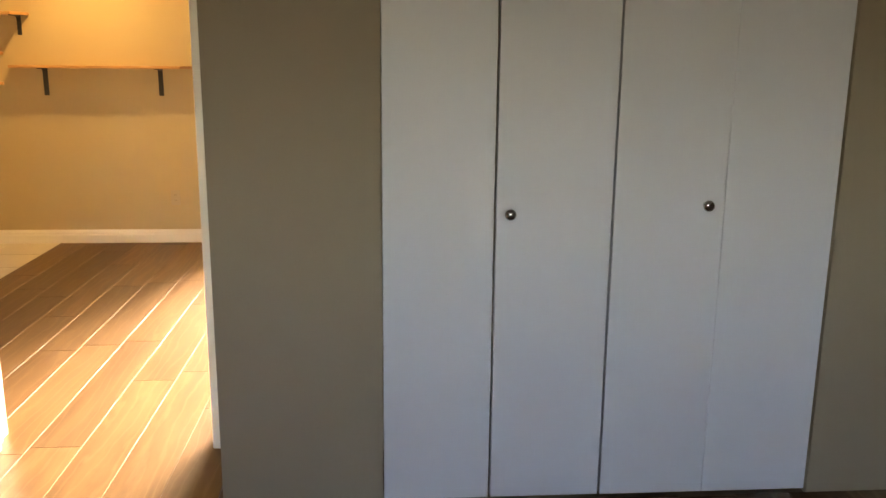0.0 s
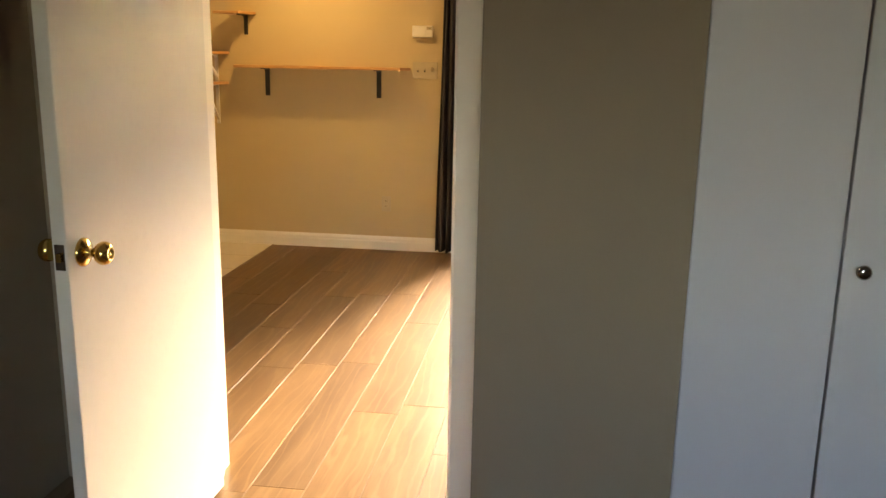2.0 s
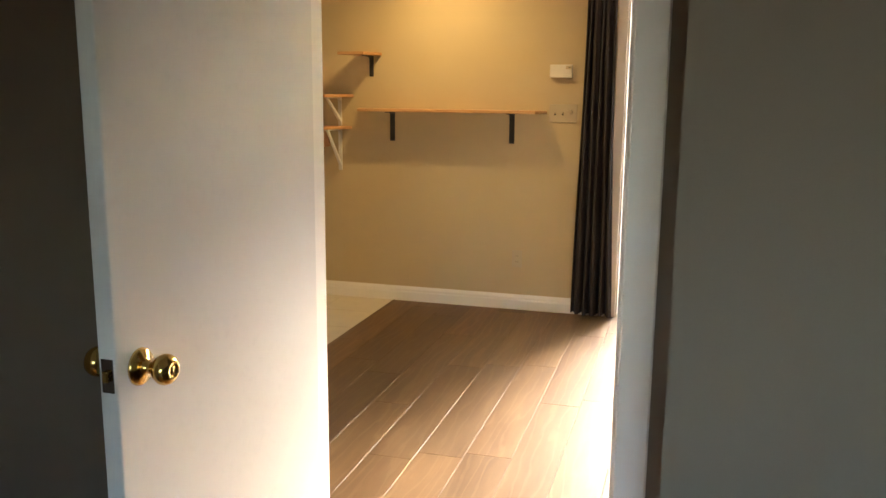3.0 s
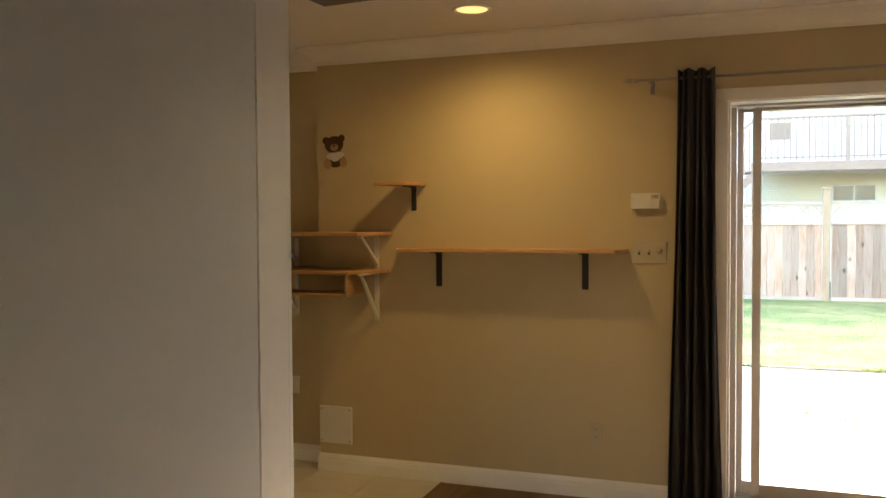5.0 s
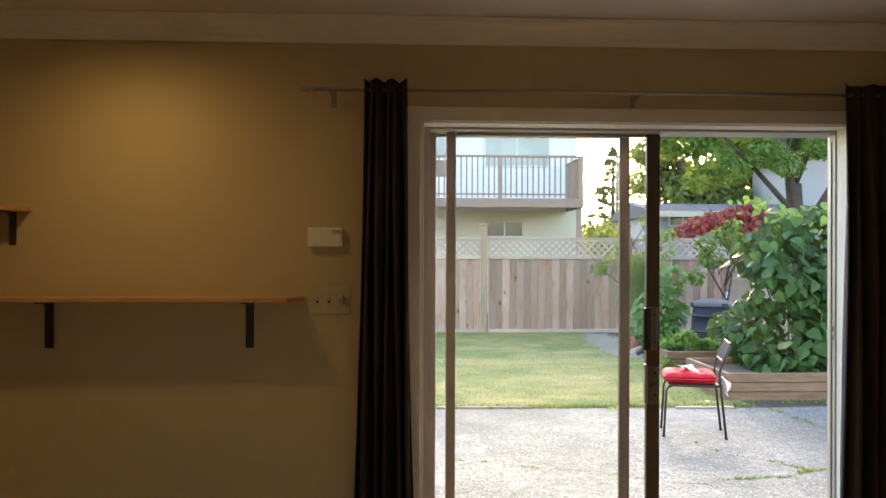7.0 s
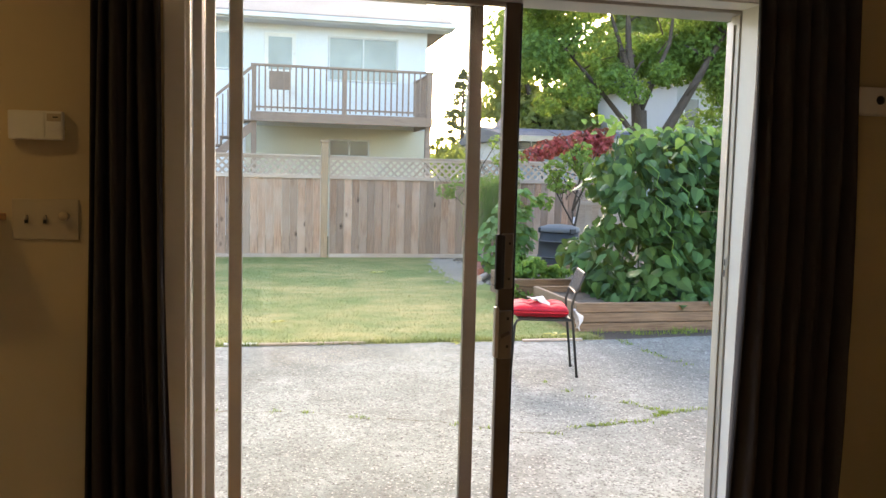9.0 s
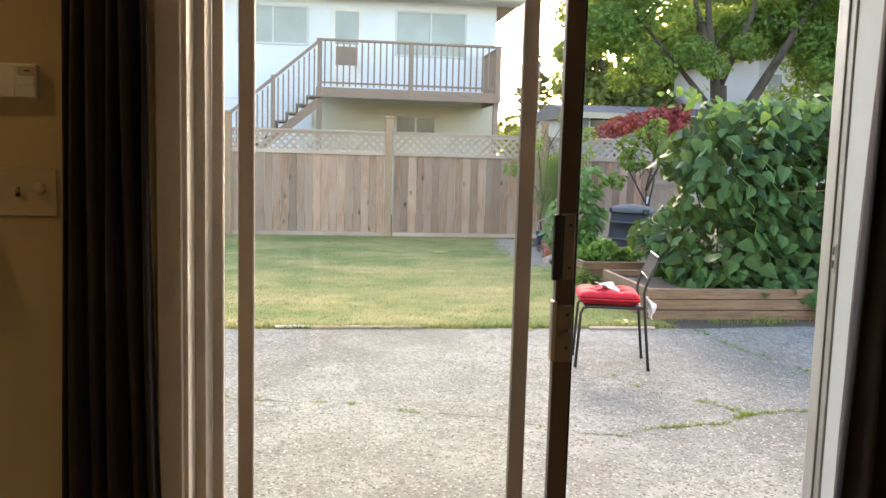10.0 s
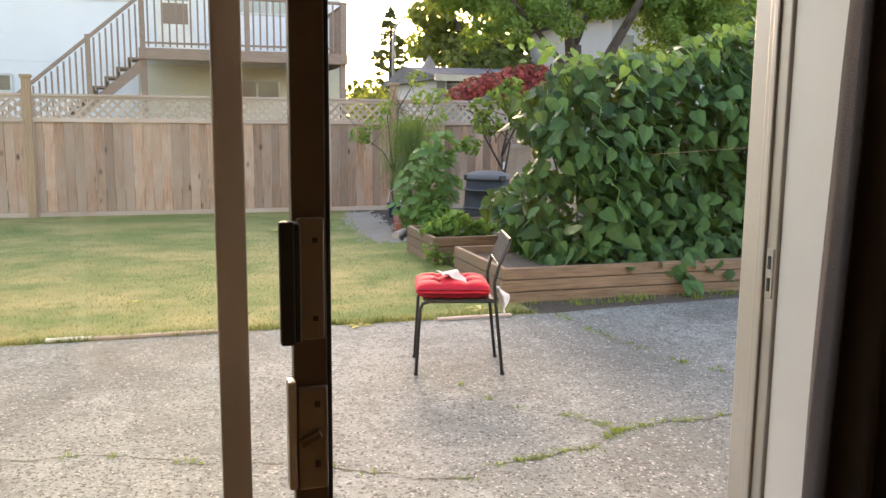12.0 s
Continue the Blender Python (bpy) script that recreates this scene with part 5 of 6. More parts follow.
def plant(name, label, base, crown, leaves, size, mat, seed, stems=5, tall=0.6, cat="plant"):
    r = random.Random(seed)
    p = thing(name, label, cat, pose(*base))
    for _ in range(stems):
        e = (r.uniform(-0.2, 0.2), r.uniform(-0.15, 0.15), tall * r.uniform(0.7, 1))
        part("stem", tubed([(e[0] * 0.2, e[1] * 0.2, 0), (e[0] * 0.6, e[1] * 0.6, e[2] * 0.6), e], [0.012, 0.009, 0.004], 6), mat, p)
    v, f = leaf_cloud(crown, leaves, size, seed)
    raw_mesh("foliage", v, f, mat, p)
    return p


def broad_plant(name, label, base, crown, count, size, mat, seed):
    """A plant of big broad leaves on stalks."""
    r = random.Random(seed)
    p = thing(name, label, "plant", pose(*base))
    me, vs, fs = heart_leaf(size, 0.4, "leaf", mat)
    for _ in range(count):
        cx, cy, cz, cr = r.choice(crown)
        d = Vector((r.gauss(0, 1), r.gauss(0, 1) - 0.5, r.gauss(0, 1))).normalized() * cr
        shared("leaf", me, p, pose(cx + d.x, cy + d.y, cz + d.z * 0.9, r.gauss(-38, 22), r.gauss(0, 25), math.degrees(math.atan2(d.x, -d.y)) * 0.6 + r.gauss(0, 20)) @ Matrix.Scale(r.uniform(0.55, 1.1), 4))
    for cx, cy, cz, cr in crown:
        part("stem", tubed([(cx * 0.3, cy * 0.3, 0), (cx * 0.7, cy * 0.7, cz * 0.6), (cx, cy, cz)], 0.012, 6), mat, p)
    return p


M_SQUASH = foliage("squash_leaf", (0.12, 0.24, 0.07), (0.035, 0.10, 0.035), 0.25)
broad_plant("squash_plant", "leafy squash plant with broad pale green leaves", (2.85, 17.2, -0.06), [(0.2, 0, 1.2, 0.2), (0.05, 0, 0.95, 0.28), (-0.1, 0, 0.7, 0.3), (0.18, 0.05, 0.65, 0.26), (-0.2, -0.05, 0.4, 0.28), (0.08, 0, 0.35, 0.28)], 270, 0.175, M_SQUASH, 41)
plant("herb_clump", "bright green clump of leafy herbs in the bed", (2.42, 14.95, 0.2), [(-0.15, 0, 0.05, 0.15), (0.0, -0.05, 0.1, 0.17), (0.15, 0.05, 0.16, 0.16), (0.3, 0.1, 0.02, 0.15), (0.5, 0.1, 0.06, 0.16)], 620, 0.085, M_HERB, 42, 6, 0.25)
plant("low_herbs", "low green plants beside the gravel", (2.85, 16.6, -0.06), [(-0.1, 0, 0.15, 0.2), (0.0, 0.3, 0.3, 0.25), (-0.15, 0.6, 0.2, 0.22)], 500, 0.1, M_HERB, 43, 4, 0.25)
plant("bed_edge_plant", "small trailing plant over the bed's corner", (2.35, 14.42, -0.06), [(-0.25, 0.0, 0.2, 0.1), (-0.2, -0.02, 0.1, 0.12), (0.1, -0.1, 0.1, 0.14)], 110, 0.06, M_HERB, 47, 3, 0.2)


def feathery():
    """A tall fennel-like plant: fine upright threads."""
    p = thing("feathery_plant", "tall feathery green herb in front of the fence", "plant", pose(3.08, 18.8, -0.06))
    r = random.Random(44)
    verts, faces = [], []
    for _ in range(2600):
        x, y, z = r.gauss(0, 0.2), r.gauss(0, 0.16), r.uniform(0.45, 1.45)
        l, a, w = r.uniform(0.08, 0.26), r.uniform(0, math.tau), 0.004
        dx, dy = 0.4 * math.cos(a) * l, 0.4 * math.sin(a) * l
        n = len(verts)
        verts += [(x - w, y, z), (x + w, y, z), (x + dx, y + dy, z + l)]
        faces.append((n, n + 1, n + 2))
    raw_mesh("fronds", verts, faces, M_FENNEL, p)
    for k in range(7):
        x = r.uniform(-0.16, 0.16)
        part("stalk", tubed([(x * 0.6, 0, 0), (x, r.uniform(-0.05, 0.05), 1.0), (x * 1.4, 0, 1.6)], [0.012, 0.008, 0.004], 6), M_FENNEL, p)


feathery()
branchy_tree("young_fruit_tree", "young fruit tree with a paper tag, before the fence", (4.53, 18.6, -0.06), 1.0, (0.0, 0.0), [((-0.4, 0, 1.75), 0.022), ((0.3, 0.05, 1.9), 0.022), ((0.02, -0.05, 2.1), 0.024), ((-0.2, 0.1, 1.5), 0.018), ((0.42, 0, 1.6), 0.016)],
             [(-0.3, 0, 1.5, 0.25), (0.0, 0, 1.9, 0.3), (0.3, 0, 1.7, 0.28), (-0.4, 0, 1.75, 0.2), (0.1, 0, 2.1, 0.18), (-0.6, 0, 1.15, 0.2), (0.35, 0, 1.3, 0.16)], 620, 0.11, M_MAPLE, 45, trunk_r=0.026)
tag = thing("plant_tag", "white paper tag tied to the young tree", "tag", pose(4.50, 18.53, 0.8))
part("paper", boxed((-0.025, -0.002, -0.08), (0.025, 0.002, 0.04), 0.001), M_RAG, tag)
branchy_tree("rose_bush", "thin straggling bush against the fence", (2.95, 19.6, -0.06), 0.9, (0.05, 0.0), [((-0.6, -0.1, 1.35), 0.014), ((0.1, 0, 2.2), 0.014), ((0.45, 0, 2.3), 0.016), ((0.8, 0, 2.0), 0.014)],
             [(-0.55, -0.1, 1.3, 0.22), (-0.3, -0.1, 1.5, 0.18), (-0.1, 0, 1.75, 0.18), (0.4, 0, 2.2, 0.2), (0.5, 0, 1.9, 0.2), (0.8, 0, 1.95, 0.2), (0.3, 0, 1.5, 0.2), (0.75, 0, 1.6, 0.2)], 460, 0.075, M_MAPLE, 46, trunk_r=0.018)

# gravel strip, brick edging and pots
gv, gf = [], []
gr = np.random.RandomState(9)
for _ in range(1700):
    u = gr.rand()
    cx, cy = 2.1 + 0.3 * u + gr.normal(scale=0.12), 16.4 + 3.4 * u + gr.normal(scale=0.15)
    s = gr.uniform(0.012, 0.035)
    n = len(gv)
    z = -0.058
    gv += [(cx - s, cy - s * 0.7, z), (cx + s, cy - s * 0.8, z), (cx + s * 0.8, cy + s, z), (cx - s * 0.9, cy + s * 0.8, z), (cx + gr.normal(scale=s * 0.3), cy, z + s * 0.9)]
    gf += [(n, n + 1, n + 4), (n + 1, n + 2, n + 4), (n + 2, n + 3, n + 4), (n + 3, n, n + 4)]
tagged(raw_mesh("gravel_strip", gv, gf, M_GRAVEL), "strip of pale crushed gravel beside the lawn", "gravel", kind="stuff")
for k in range(9):
    br = thing("edging_brick", "terracotta brick set as a garden edge", "brick", pose(2.45 + 0.055 * k, 17.2 + 0.24 * k, -0.07, 0, 0, 76 + rng.uniform(-7, 7)), "brick edging")
    part("brick", boxed((-0.1, -0.045, 0), (0.1, 0.045, 0.13 + rng.uniform(-0.02, 0.02)), 0.006), M_BRICK, br)
log = thing("edging_log", "short grey log lying by the gravel", "log", pose(2.35, 16.7, -0.02, 0, 0, 60))
part("log", tubed([(-0.25, 0, 0.02), (0.25, 0.02, 0.02)], [0.05, 0.045], 10), M_CEDARRAIL, log)
pot = thing("plant_pot", "dark blue plastic pot with a wire hoop", "pot", pose(2.87, 19.15, -0.06))
part("pot", lathe([(0.08, 0), (0.11, 0.2), (0.12, 0.21), (0.12, 0.24), (0.1, 0.24), (0.09, 0.2)], 20), M_BLUEPOT, pot, smooth=True)
part("hoop", tubed([(-0.11, 0, 0.23), (-0.08, 0, 0.4), (0, 0, 0.46), (0.08, 0, 0.4), (0.11, 0, 0.23)], 0.006, 6), M_RAG, pot)

# composter
comp = thing("compost_bin", "black ribbed plastic compost bin with a lid", "compost bin", pose(4.03, 18.0, -0.06))
part("body", lathe([(0.355, 0), (0.36, 0.03), (0.362, 0.22), (0.354, 0.235), (0.364, 0.24), (0.364, 0.268), (0.352, 0.272), (0.34, 0.5), (0.346, 0.505), (0.346, 0.532), (0.332, 0.537), (0.315, 0.685)], 36), M_BIN, comp, smooth=True)
for z, r_ in ((0.254, 0.3665), (0.519, 0.3485)):
    part("rib", lathe([(r_ - 0.004, z - 0.012), (r_ + 0.003, z - 0.008), (r_ + 0.003, z + 0.008), (r_ - 0.004, z + 0.012)], 36), M_BINTOP, comp, smooth=True)
lid = part("lid", lathe([(0.335, 0.67), (0.34, 0.685), (0.335, 0.735), (0.315, 0.752), (0.2, 0.785), (0.05, 0.8), (0.002, 0.801)], 36), M_BINTOP, comp, smooth=True)
for a in (20, 140, 260):
    h_ = part("clip", boxed((-0.06, -0.02, -0.05), (0.06, 0.02, 0.03), 0.006), M_BIN, lid)
    h_.matrix_local = pose(0.337 * math.sin(radians(a)), -0.337 * math.cos(radians(a)), 0.705, 0, 0, a)
stk = thing("garden_stake", "thin cane leaning beside the compost bin", "cane", pose(4.42, 17.6, -0.06))
part("cane", tubed([(0, 0, 0), (0.1, 0.05, 0.75)], 0.008, 6), M_POST, stk)

# ---- the chair ----
chair = thing("patio_chair", "black tubular steel chair with a tufted red cushion", "chair", pose(1.215, 10.835, PATIO, 0, 0, -14))
F = 0.245
for sy in (-0.195, 0.195):
    part("front_leg", tubed([(-F - 0.01, sy, 0.0), (-F + 0.012, sy, 0.40), (-F + 0.03, sy, 0.435), (-F + 0.07, sy, 0.448), (0.21, sy, 0.448)], 0.0105, 10), M_BLACK, chair, smooth=True)
    bl = part("back_leg", tubed([(0.262, sy, 0.0), (0.215, sy, 0.44), (0.205, sy, 0.56), (0.225, sy, 0.64), (0.29, sy, 0.80)], 0.0105, 10), M_BLACK, chair, smooth=True)
    for x in (-F - 0.01, 0.262):
        part("foot", tubed([(x, sy, 0), (x, sy, 0.015)], 0.0135, 10), M_RUBBER, chair)
part("seat_rail", tubed([(-F + 0.05, -0.195, 0.446), (-F + 0.05, 0.195, 0.446)], 0.009, 8), M_BLACK, chair)
part("seat_rail", tubed([(0.2, -0.195, 0.446), (0.2, 0.195, 0.446)], 0.009, 8), M_BLACK, chair)
seat = part("seat", boxed((-F + 0.03, -0.19, 0.452), (0.2, 0.19, 0.462), 0.004), M_BLACK, chair)
back = part("backrest", boxed((-0.008, -0.205, -0.085), (0.008, 0.205, -0.072), 0.003), M_BLACK, chair)
back.matrix_local = pose(0.262, 0, 0.735, 0, 22, 0)
for k in range(9):
    part("slat", boxed((-0.006, -0.2 + k * 0.0455, -0.075), (0.006, -0.2 + k * 0.0455 + 0.03, 0.08), 0.003), M_BLACK, back)
part("top_rail", boxed((-0.009, -0.205, 0.075), (0.009, 0.205, 0.095), 0.004), M_BLACK, back)


def cushion():
    """A square tufted cushion: puffed, with a grid of dimples."""
    n = 28
    verts, faces = [], []
    for s in (1, -1):
        for j in range(n + 1):
            for i in range(n + 1):
                u, v = i / n * 2 - 1, j / n * 2 - 1
                edge = (1 - abs(u) ** 5) * (1 - abs(v) ** 5)
                h = 0.01 + 0.046 * edge ** 0.5
                for du, dv in ((-0.36, -0.36), (0.36, -0.36), (-0.36, 0.36), (0.36, 0.36)):
                    d = math.hypot(u - du, v - dv)
                    h -= 0.03 * math.exp(-(d / 0.14) ** 2)
                h -= 0.012 * math.exp(-((abs(u) - 0.36) / 0.09) ** 2) * edge + 0.012 * math.exp(-((abs(v) - 0.36) / 0.09) ** 2) * edge
                k = 0.99 - 0.03 * (abs(u * v)) ** 3
                verts.append((0.225 * u * k, 0.215 * v * k, 0.046 + s * (h if s > 0 else min(h, 0.043))))
    m = (n + 1) ** 2
    for s in range(2):
        for j in range(n):
            for i in range(n):
                p = s * m + j * (n + 1) + i
                q = (p, p + 1, p + n + 2, p + n + 1)
                faces.append(q if s == 0 else q[::-1])
    for a in range(n):
        for p, q in ((a, a + 1), (n * (n + 1) + a, n * (n + 1) + a + 1), (a * (n + 1), (a + 1) * (n + 1)), (a * (n + 1) + n, (a + 1) * (n + 1) + n)):
            faces.append((p, q, q + m, p + m))
    c = raw_mesh("seat_cushion", verts, faces, M_RED, smooth=True)
    tagged(c, "bright red tufted seat cushion lying on the chair", "cushion")
    c.matrix_world = chair.matrix_world @ pose(-0.035, 0, 0.463)
    return c


bpy.context.view_layer.update()
cushion()


def rag(name, label, m, w, d, seed, hang=0.0):
    r = random.Random(seed)
    n = 14
    verts, faces = [], []
    for j in range(n + 1):
        for i in range(n + 1):
            u, v = i / n - 0.5, j / n - 0.5
            z = 0.02 * noise.noise(Vector((u * 4, v * 4, seed))) + 0.055 * math.exp(-9 * (u * u + v * v))
            verts.append((u * w * (1 + 0.2 * noise.noise(Vector((v * 4, seed, 0)))), v * d, z + 0.012 - hang * (u + 0.5) ** 2))
    for j in range(n):
        for i in range(n):
            p = j * (n + 1) + i
            faces.append((p, p + 1, p + n + 2, p + n + 1))
    ob = raw_mesh(name, verts, faces, M_RAG, smooth=True)
    s = ob.modifiers.new("thickness", "SOLIDIFY")
    s.thickness = 0.004
    tagged(ob, label, "cloth")
    ob.matrix_world = m
    return ob


rag("cloth", "crumpled white cloth lying on the red cushion", chair.matrix_world @ pose(-0.03, -0.05, 0.548, 0, 24, 20), 0.2, 0.12, 4)
rag("cloth", "white cloth tucked behind the seat and hanging down", chair.matrix_world @ pose(0.235, -0.16, 0.45, 0, 75, 10), 0.16, 0.1, 6)

# fallen leaves and scraps
for x, y, z, s, lab in ((0.84, 11.98, PATIO, 0.09, "yellow fallen leaf on the patio's edge"), (-0.79, 13.2, -0.04, 0.08, "yellow fallen leaf on the lawn"), (0.89, 17.6, -0.04, 0.12, "yellow fallen leaf on the lawn"), (1.9, 12.3, -0.05, 0.12, "pale dry leaf beside the patio")):
    bm = bmesh.new()
    for k in range(4):
        a = radians(k * 70 + rng.uniform(-20, 20))
        vs = [bm.verts.new(p) for p in ((0, 0, 0.012), (s * math.cos(a - 0.3) * 0.7, s * math.sin(a - 0.3) * 0.7, 0.022), (s * 1.2 * math.cos(a), s * 1.2 * math.sin(a), 0.012), (s * math.cos(a + 0.3) * 0.7, s * math.sin(a + 0.3) * 0.7, 0.024))]
        bm.faces.new(vs)
    lf = tagged(part("fallen_leaf", bm, M_YELLOWLEAF), lab, "leaf", "fallen leaves")
    lf.matrix_world = pose(x, y, z - 0.005)

# ---- neighbours beyond the fence ----


def window_unit(parent, x0, x1, z0, z1, y, pane_mat, bars=1, name="window"):
    w = part(name, boxed((x0, y - 0.02, z0), (x1, y + 0.03, z0 + 0.05), 0.004), M_WINFRAME, parent)
    part("frame", boxed((x0, y - 0.02, z1 - 0.05), (x1, y + 0.03, z1), 0.004), M_WINFRAME, w)
    for x in (x0, x1 - 0.05):
        part("frame", boxed((x, y - 0.02, z0 + 0.05), (x + 0.05, y + 0.03, z1 - 0.05), 0.004), M_WINFRAME, w)
    n = bars + 1
    for k in range(n):
        a, b_ = x0 + (x1 - x0) * k / n, x0 + (x1 - x0) * (k + 1) / n
        part("pane", boxed((a + 0.05 if k == 0 else a + 0.02, y + 0.004, z0 + 0.05), (b_ - 0.05 if k == n - 1 else b_ - 0.02, y + 0.012, z1 - 0.05)), pane_mat, w)
        if k:
            part("mullion", boxed((a - 0.02, y - 0.015, z0 + 0.05), (a + 0.02, y + 0.02, z1 - 0.05)), M_WINFRAME, w)
    return w


HY = 26.2
house = thing("neighbour_house", "two-storey pale stucco house with a wooden balcony", "house", pose(0, 0, G))
bm = bmesh.new()
box(bm, (-12, HY, 0), (3.33, HY + 8, 2.75))
part("lower_wall", bm, M_STUCCO2, house, "cream stucco lower storey")
part("upper_wall", boxed((-12, HY - 0.03, 2.75), (3.33, HY + 8, 5.5), 0.01), M_STUCCO, house, "white stucco upper storey")
part("left_lower_wall", boxed((-12, HY - 0.028, 0.0), (-1.2, HY - 0.001, 2.749)), M_STUCCO, house)
roof = part("roof", prism([(HY - 0.6, 5.28), (HY - 0.55, 5.45), (HY + 4, 6.9), (HY + 8.5, 5.4), (HY + 8.5, 5.25)], -12.6, 3.9, "x"), M_ROOFRED, house)
part("gutter", boxed((-12.6, HY - 0.72, 5.27), (3.95, HY - 0.6, 5.39), 0.02), M_WHITEMETAL, house)
part("soffit", boxed((-12.6, HY - 0.6, 5.24), (3.9, HY, 5.275)), M_STUCCO, house)
Z = -G
window_unit(house, -3.0, -1.30, 3.98 + Z, 4.92 + Z, HY - 0.035, M_PALEPANE)
window_unit(house, 0.80, 2.58, 3.82 + Z, 4.94 + Z, HY - 0.035, M_PALEPANE)
window_unit(house, 0.84, 1.89, 1.93 + Z, 2.39 + Z, HY - 0.02, M_DARKPANE)
window_unit(house, -4.82, -3.72, 2.0 + Z, 2.40 + Z, HY - 0.05, M_DARKPANE)
window_unit(house, -6.9, -6.1, 1.6 + Z, 2.45 + Z, HY - 0.05, M_PALEPANE, 0)
part("vent", boxed((-5.75, HY - 0.06, 2.38 + Z), (-5.62, HY - 0.03, 2.5 + Z), 0.005), M_GREYSIDING, house)
hd = part("house_door", boxed((-0.76, HY - 0.05, 2.87 + Z), (0.01, HY - 0.032, 4.94 + Z), 0.005), M_WHITEMETAL, house, "white screen door")
part("pane", boxed((-0.66, HY - 0.058, 4.05 + Z), (-0.09, HY - 0.049, 4.84 + Z)), M_PALEPANE, hd)
part("lower_panel", boxed((-0.64, HY - 0.06, 3.55 + Z), (-0.11, HY - 0.049, 4.0 + Z), 0.004), M_DECK, hd, "brown slatted lower panel")

# balcony with stairs
DX0, DX1, DY, DZ = -1.06, 3.02, 24.0, 2.85 + Z
deck = thing("balcony", "weathered wooden balcony with a railing and outside stairs", "balcony", pose(0, 0, G))
part("floor", boxed((DX0, DY, DZ - 0.06), (DX1, HY - 0.035, DZ), 0.005), M_DECK, deck)
part("fascia", boxed((DX0 - 0.03, DY - 0.04, DZ - 0.22), (DX1 + 0.03, DY, DZ + 0.0), 0.005), M_DECK, deck)
part("fascia_side", boxed((DX1, DY, DZ - 0.22), (DX1 + 0.04, HY - 0.035, DZ), 0.005), M_DECK, deck)
for x, w in ((DX0 + 0.05, 0.05), (1.0, 0.05), (DX1 - 0.05, 0.07)):
    part("rail_post", boxed((x - w, DY - 0.045, DZ - 0.2), (x + w, DY + 0.055, DZ + 1.0), 0.005), M_DECK, deck)
for x in (DX0 + 0.05, DX1 - 0.05):
    part("support_post", boxed((x - 0.06, DY + 0.06, 0), (x + 0.06, DY + 0.18, DZ - 0.06), 0.005), M_DECK, deck)
part("top_rail", boxed((DX0 - 0.02, DY - 0.05, DZ + 1.0), (DX1 + 0.05, DY + 0.06, DZ + 1.05), 0.005), M_DECK, deck)
part("bottom_rail", boxed((DX0, DY - 0.02, DZ + 0.08), (DX1, DY + 0.02, DZ + 0.12), 0.003), M_DECK, deck)
part("side_rail", boxed((DX1 - 0.03, DY + 0.06, DZ + 1.0), (DX1 + 0.05, HY - 0.04, DZ + 1.05), 0.005), M_DECK, deck)
bal = None
n = int((DX1 - DX0 - 0.2) / 0.135)
for k in range(n):
    x = DX0 + 0.16 + k * 0.135
    if bal is None:
        bal = part("baluster", boxed((-0.017, -0.017, 0), (0.017, 0.017, 0.98), 0.002), M_DECK, deck)
        bal.matrix_local = pose(x, DY - 0.03, DZ + 0.02)
    else:
        shared("baluster", bal.data, deck, pose(x, DY - 0.03, DZ + 0.02))
for k in range(12):
    shared("baluster", bal.data, deck, pose(DX1, DY + 0.2 + k * 0.16, DZ + 0.02))
# stairs fall to the side, along the wall
SN, run, rise = 14, 0.222, 0.1885
st = part("stairs", prism([(DX0, DZ - rise - 0.03), (DX0, DZ - 0.46), (DX0 - SN * run, DZ - 0.46 - SN * rise), (DX0 - SN * run, DZ - 0.03 - (SN + 1) * rise)], DY + 0.05, DY + 0.09, "y"), M_DECK, deck)
for k in range(SN):
    x, z = DX0 - k * run, DZ - (k + 1) * rise
    part("step", boxed((x - run - 0.02, DY + 0.02, z - 0.04), (x, DY + 1.0, z), 0.004), M_DECK, st)
    part("riser", boxed((x - 0.02, DY + 0.04, z), (x, DY + 1.0, z + rise - 0.04)), M_DECK, st)
    for u in (0.3, 0.8):
        shared("baluster", bal.data, st, pose(x - u * run, DY - 0.01, DZ - 0.14 - (k + u) * rise) @ Matrix.Diagonal((1, 1, 1.04, 1)))
part("hand_rail", prism([(DX0, DZ + 0.92), (DX0, DZ + 1.0), (DX0 - SN * run, DZ + 1.0 - SN * rise), (DX0 - SN * run, DZ + 0.92 - SN * rise)], DY - 0.05, DY + 0.04, "y"), M_DECK, st)
part("stair_post", boxed((-2.06, DY - 0.045, DZ - 1.1), (-1.97, DY + 0.045, DZ + 0.22), 0.005), M_DECK, st)
part("stair_post", boxed((DX0 - SN * run - 0.05, DY - 0.045, 0), (DX0 - SN * run + 0.04, DY + 0.045, DZ + 1.02 - SN * rise), 0.005), M_DECK, st)

blue = thing("low_house", "blue-grey house with a flat grey roof and white trim", "house", pose(0, 0, G))
part("wall", boxed((8.0, 34, 0), (14.5, 40, 3.0)), M_BLUESIDING, blue)
part("roof", prism([(33.4, 2.98), (33.4, 3.1), (37.5, 3.62), (41, 3.1), (41, 2.98)], 7.75, 14.9, "x"), M_ROOF, blue)
part("fascia", boxed((7.75, 33.34, 2.92), (14.9, 33.4, 3.12)), M_WHITEMETAL, blue)
window_unit(blue, 8.3, 9.9, 2.5 + Z, 3.0, 33.97, M_DARKPANE, 2)
window_unit(blue, 10.3, 11.4, 2.5 + Z, 3.0, 33.97, M_DARKPANE, 1)
tur = thing("gabled_house", "distant house with a pale pointed roof", "house", pose(8.75, 37.5, G))
part("wall", boxed((-0.6, -0.6, 0), (0.6, 0.6, 3.0)), M_STUCCO2, tur)
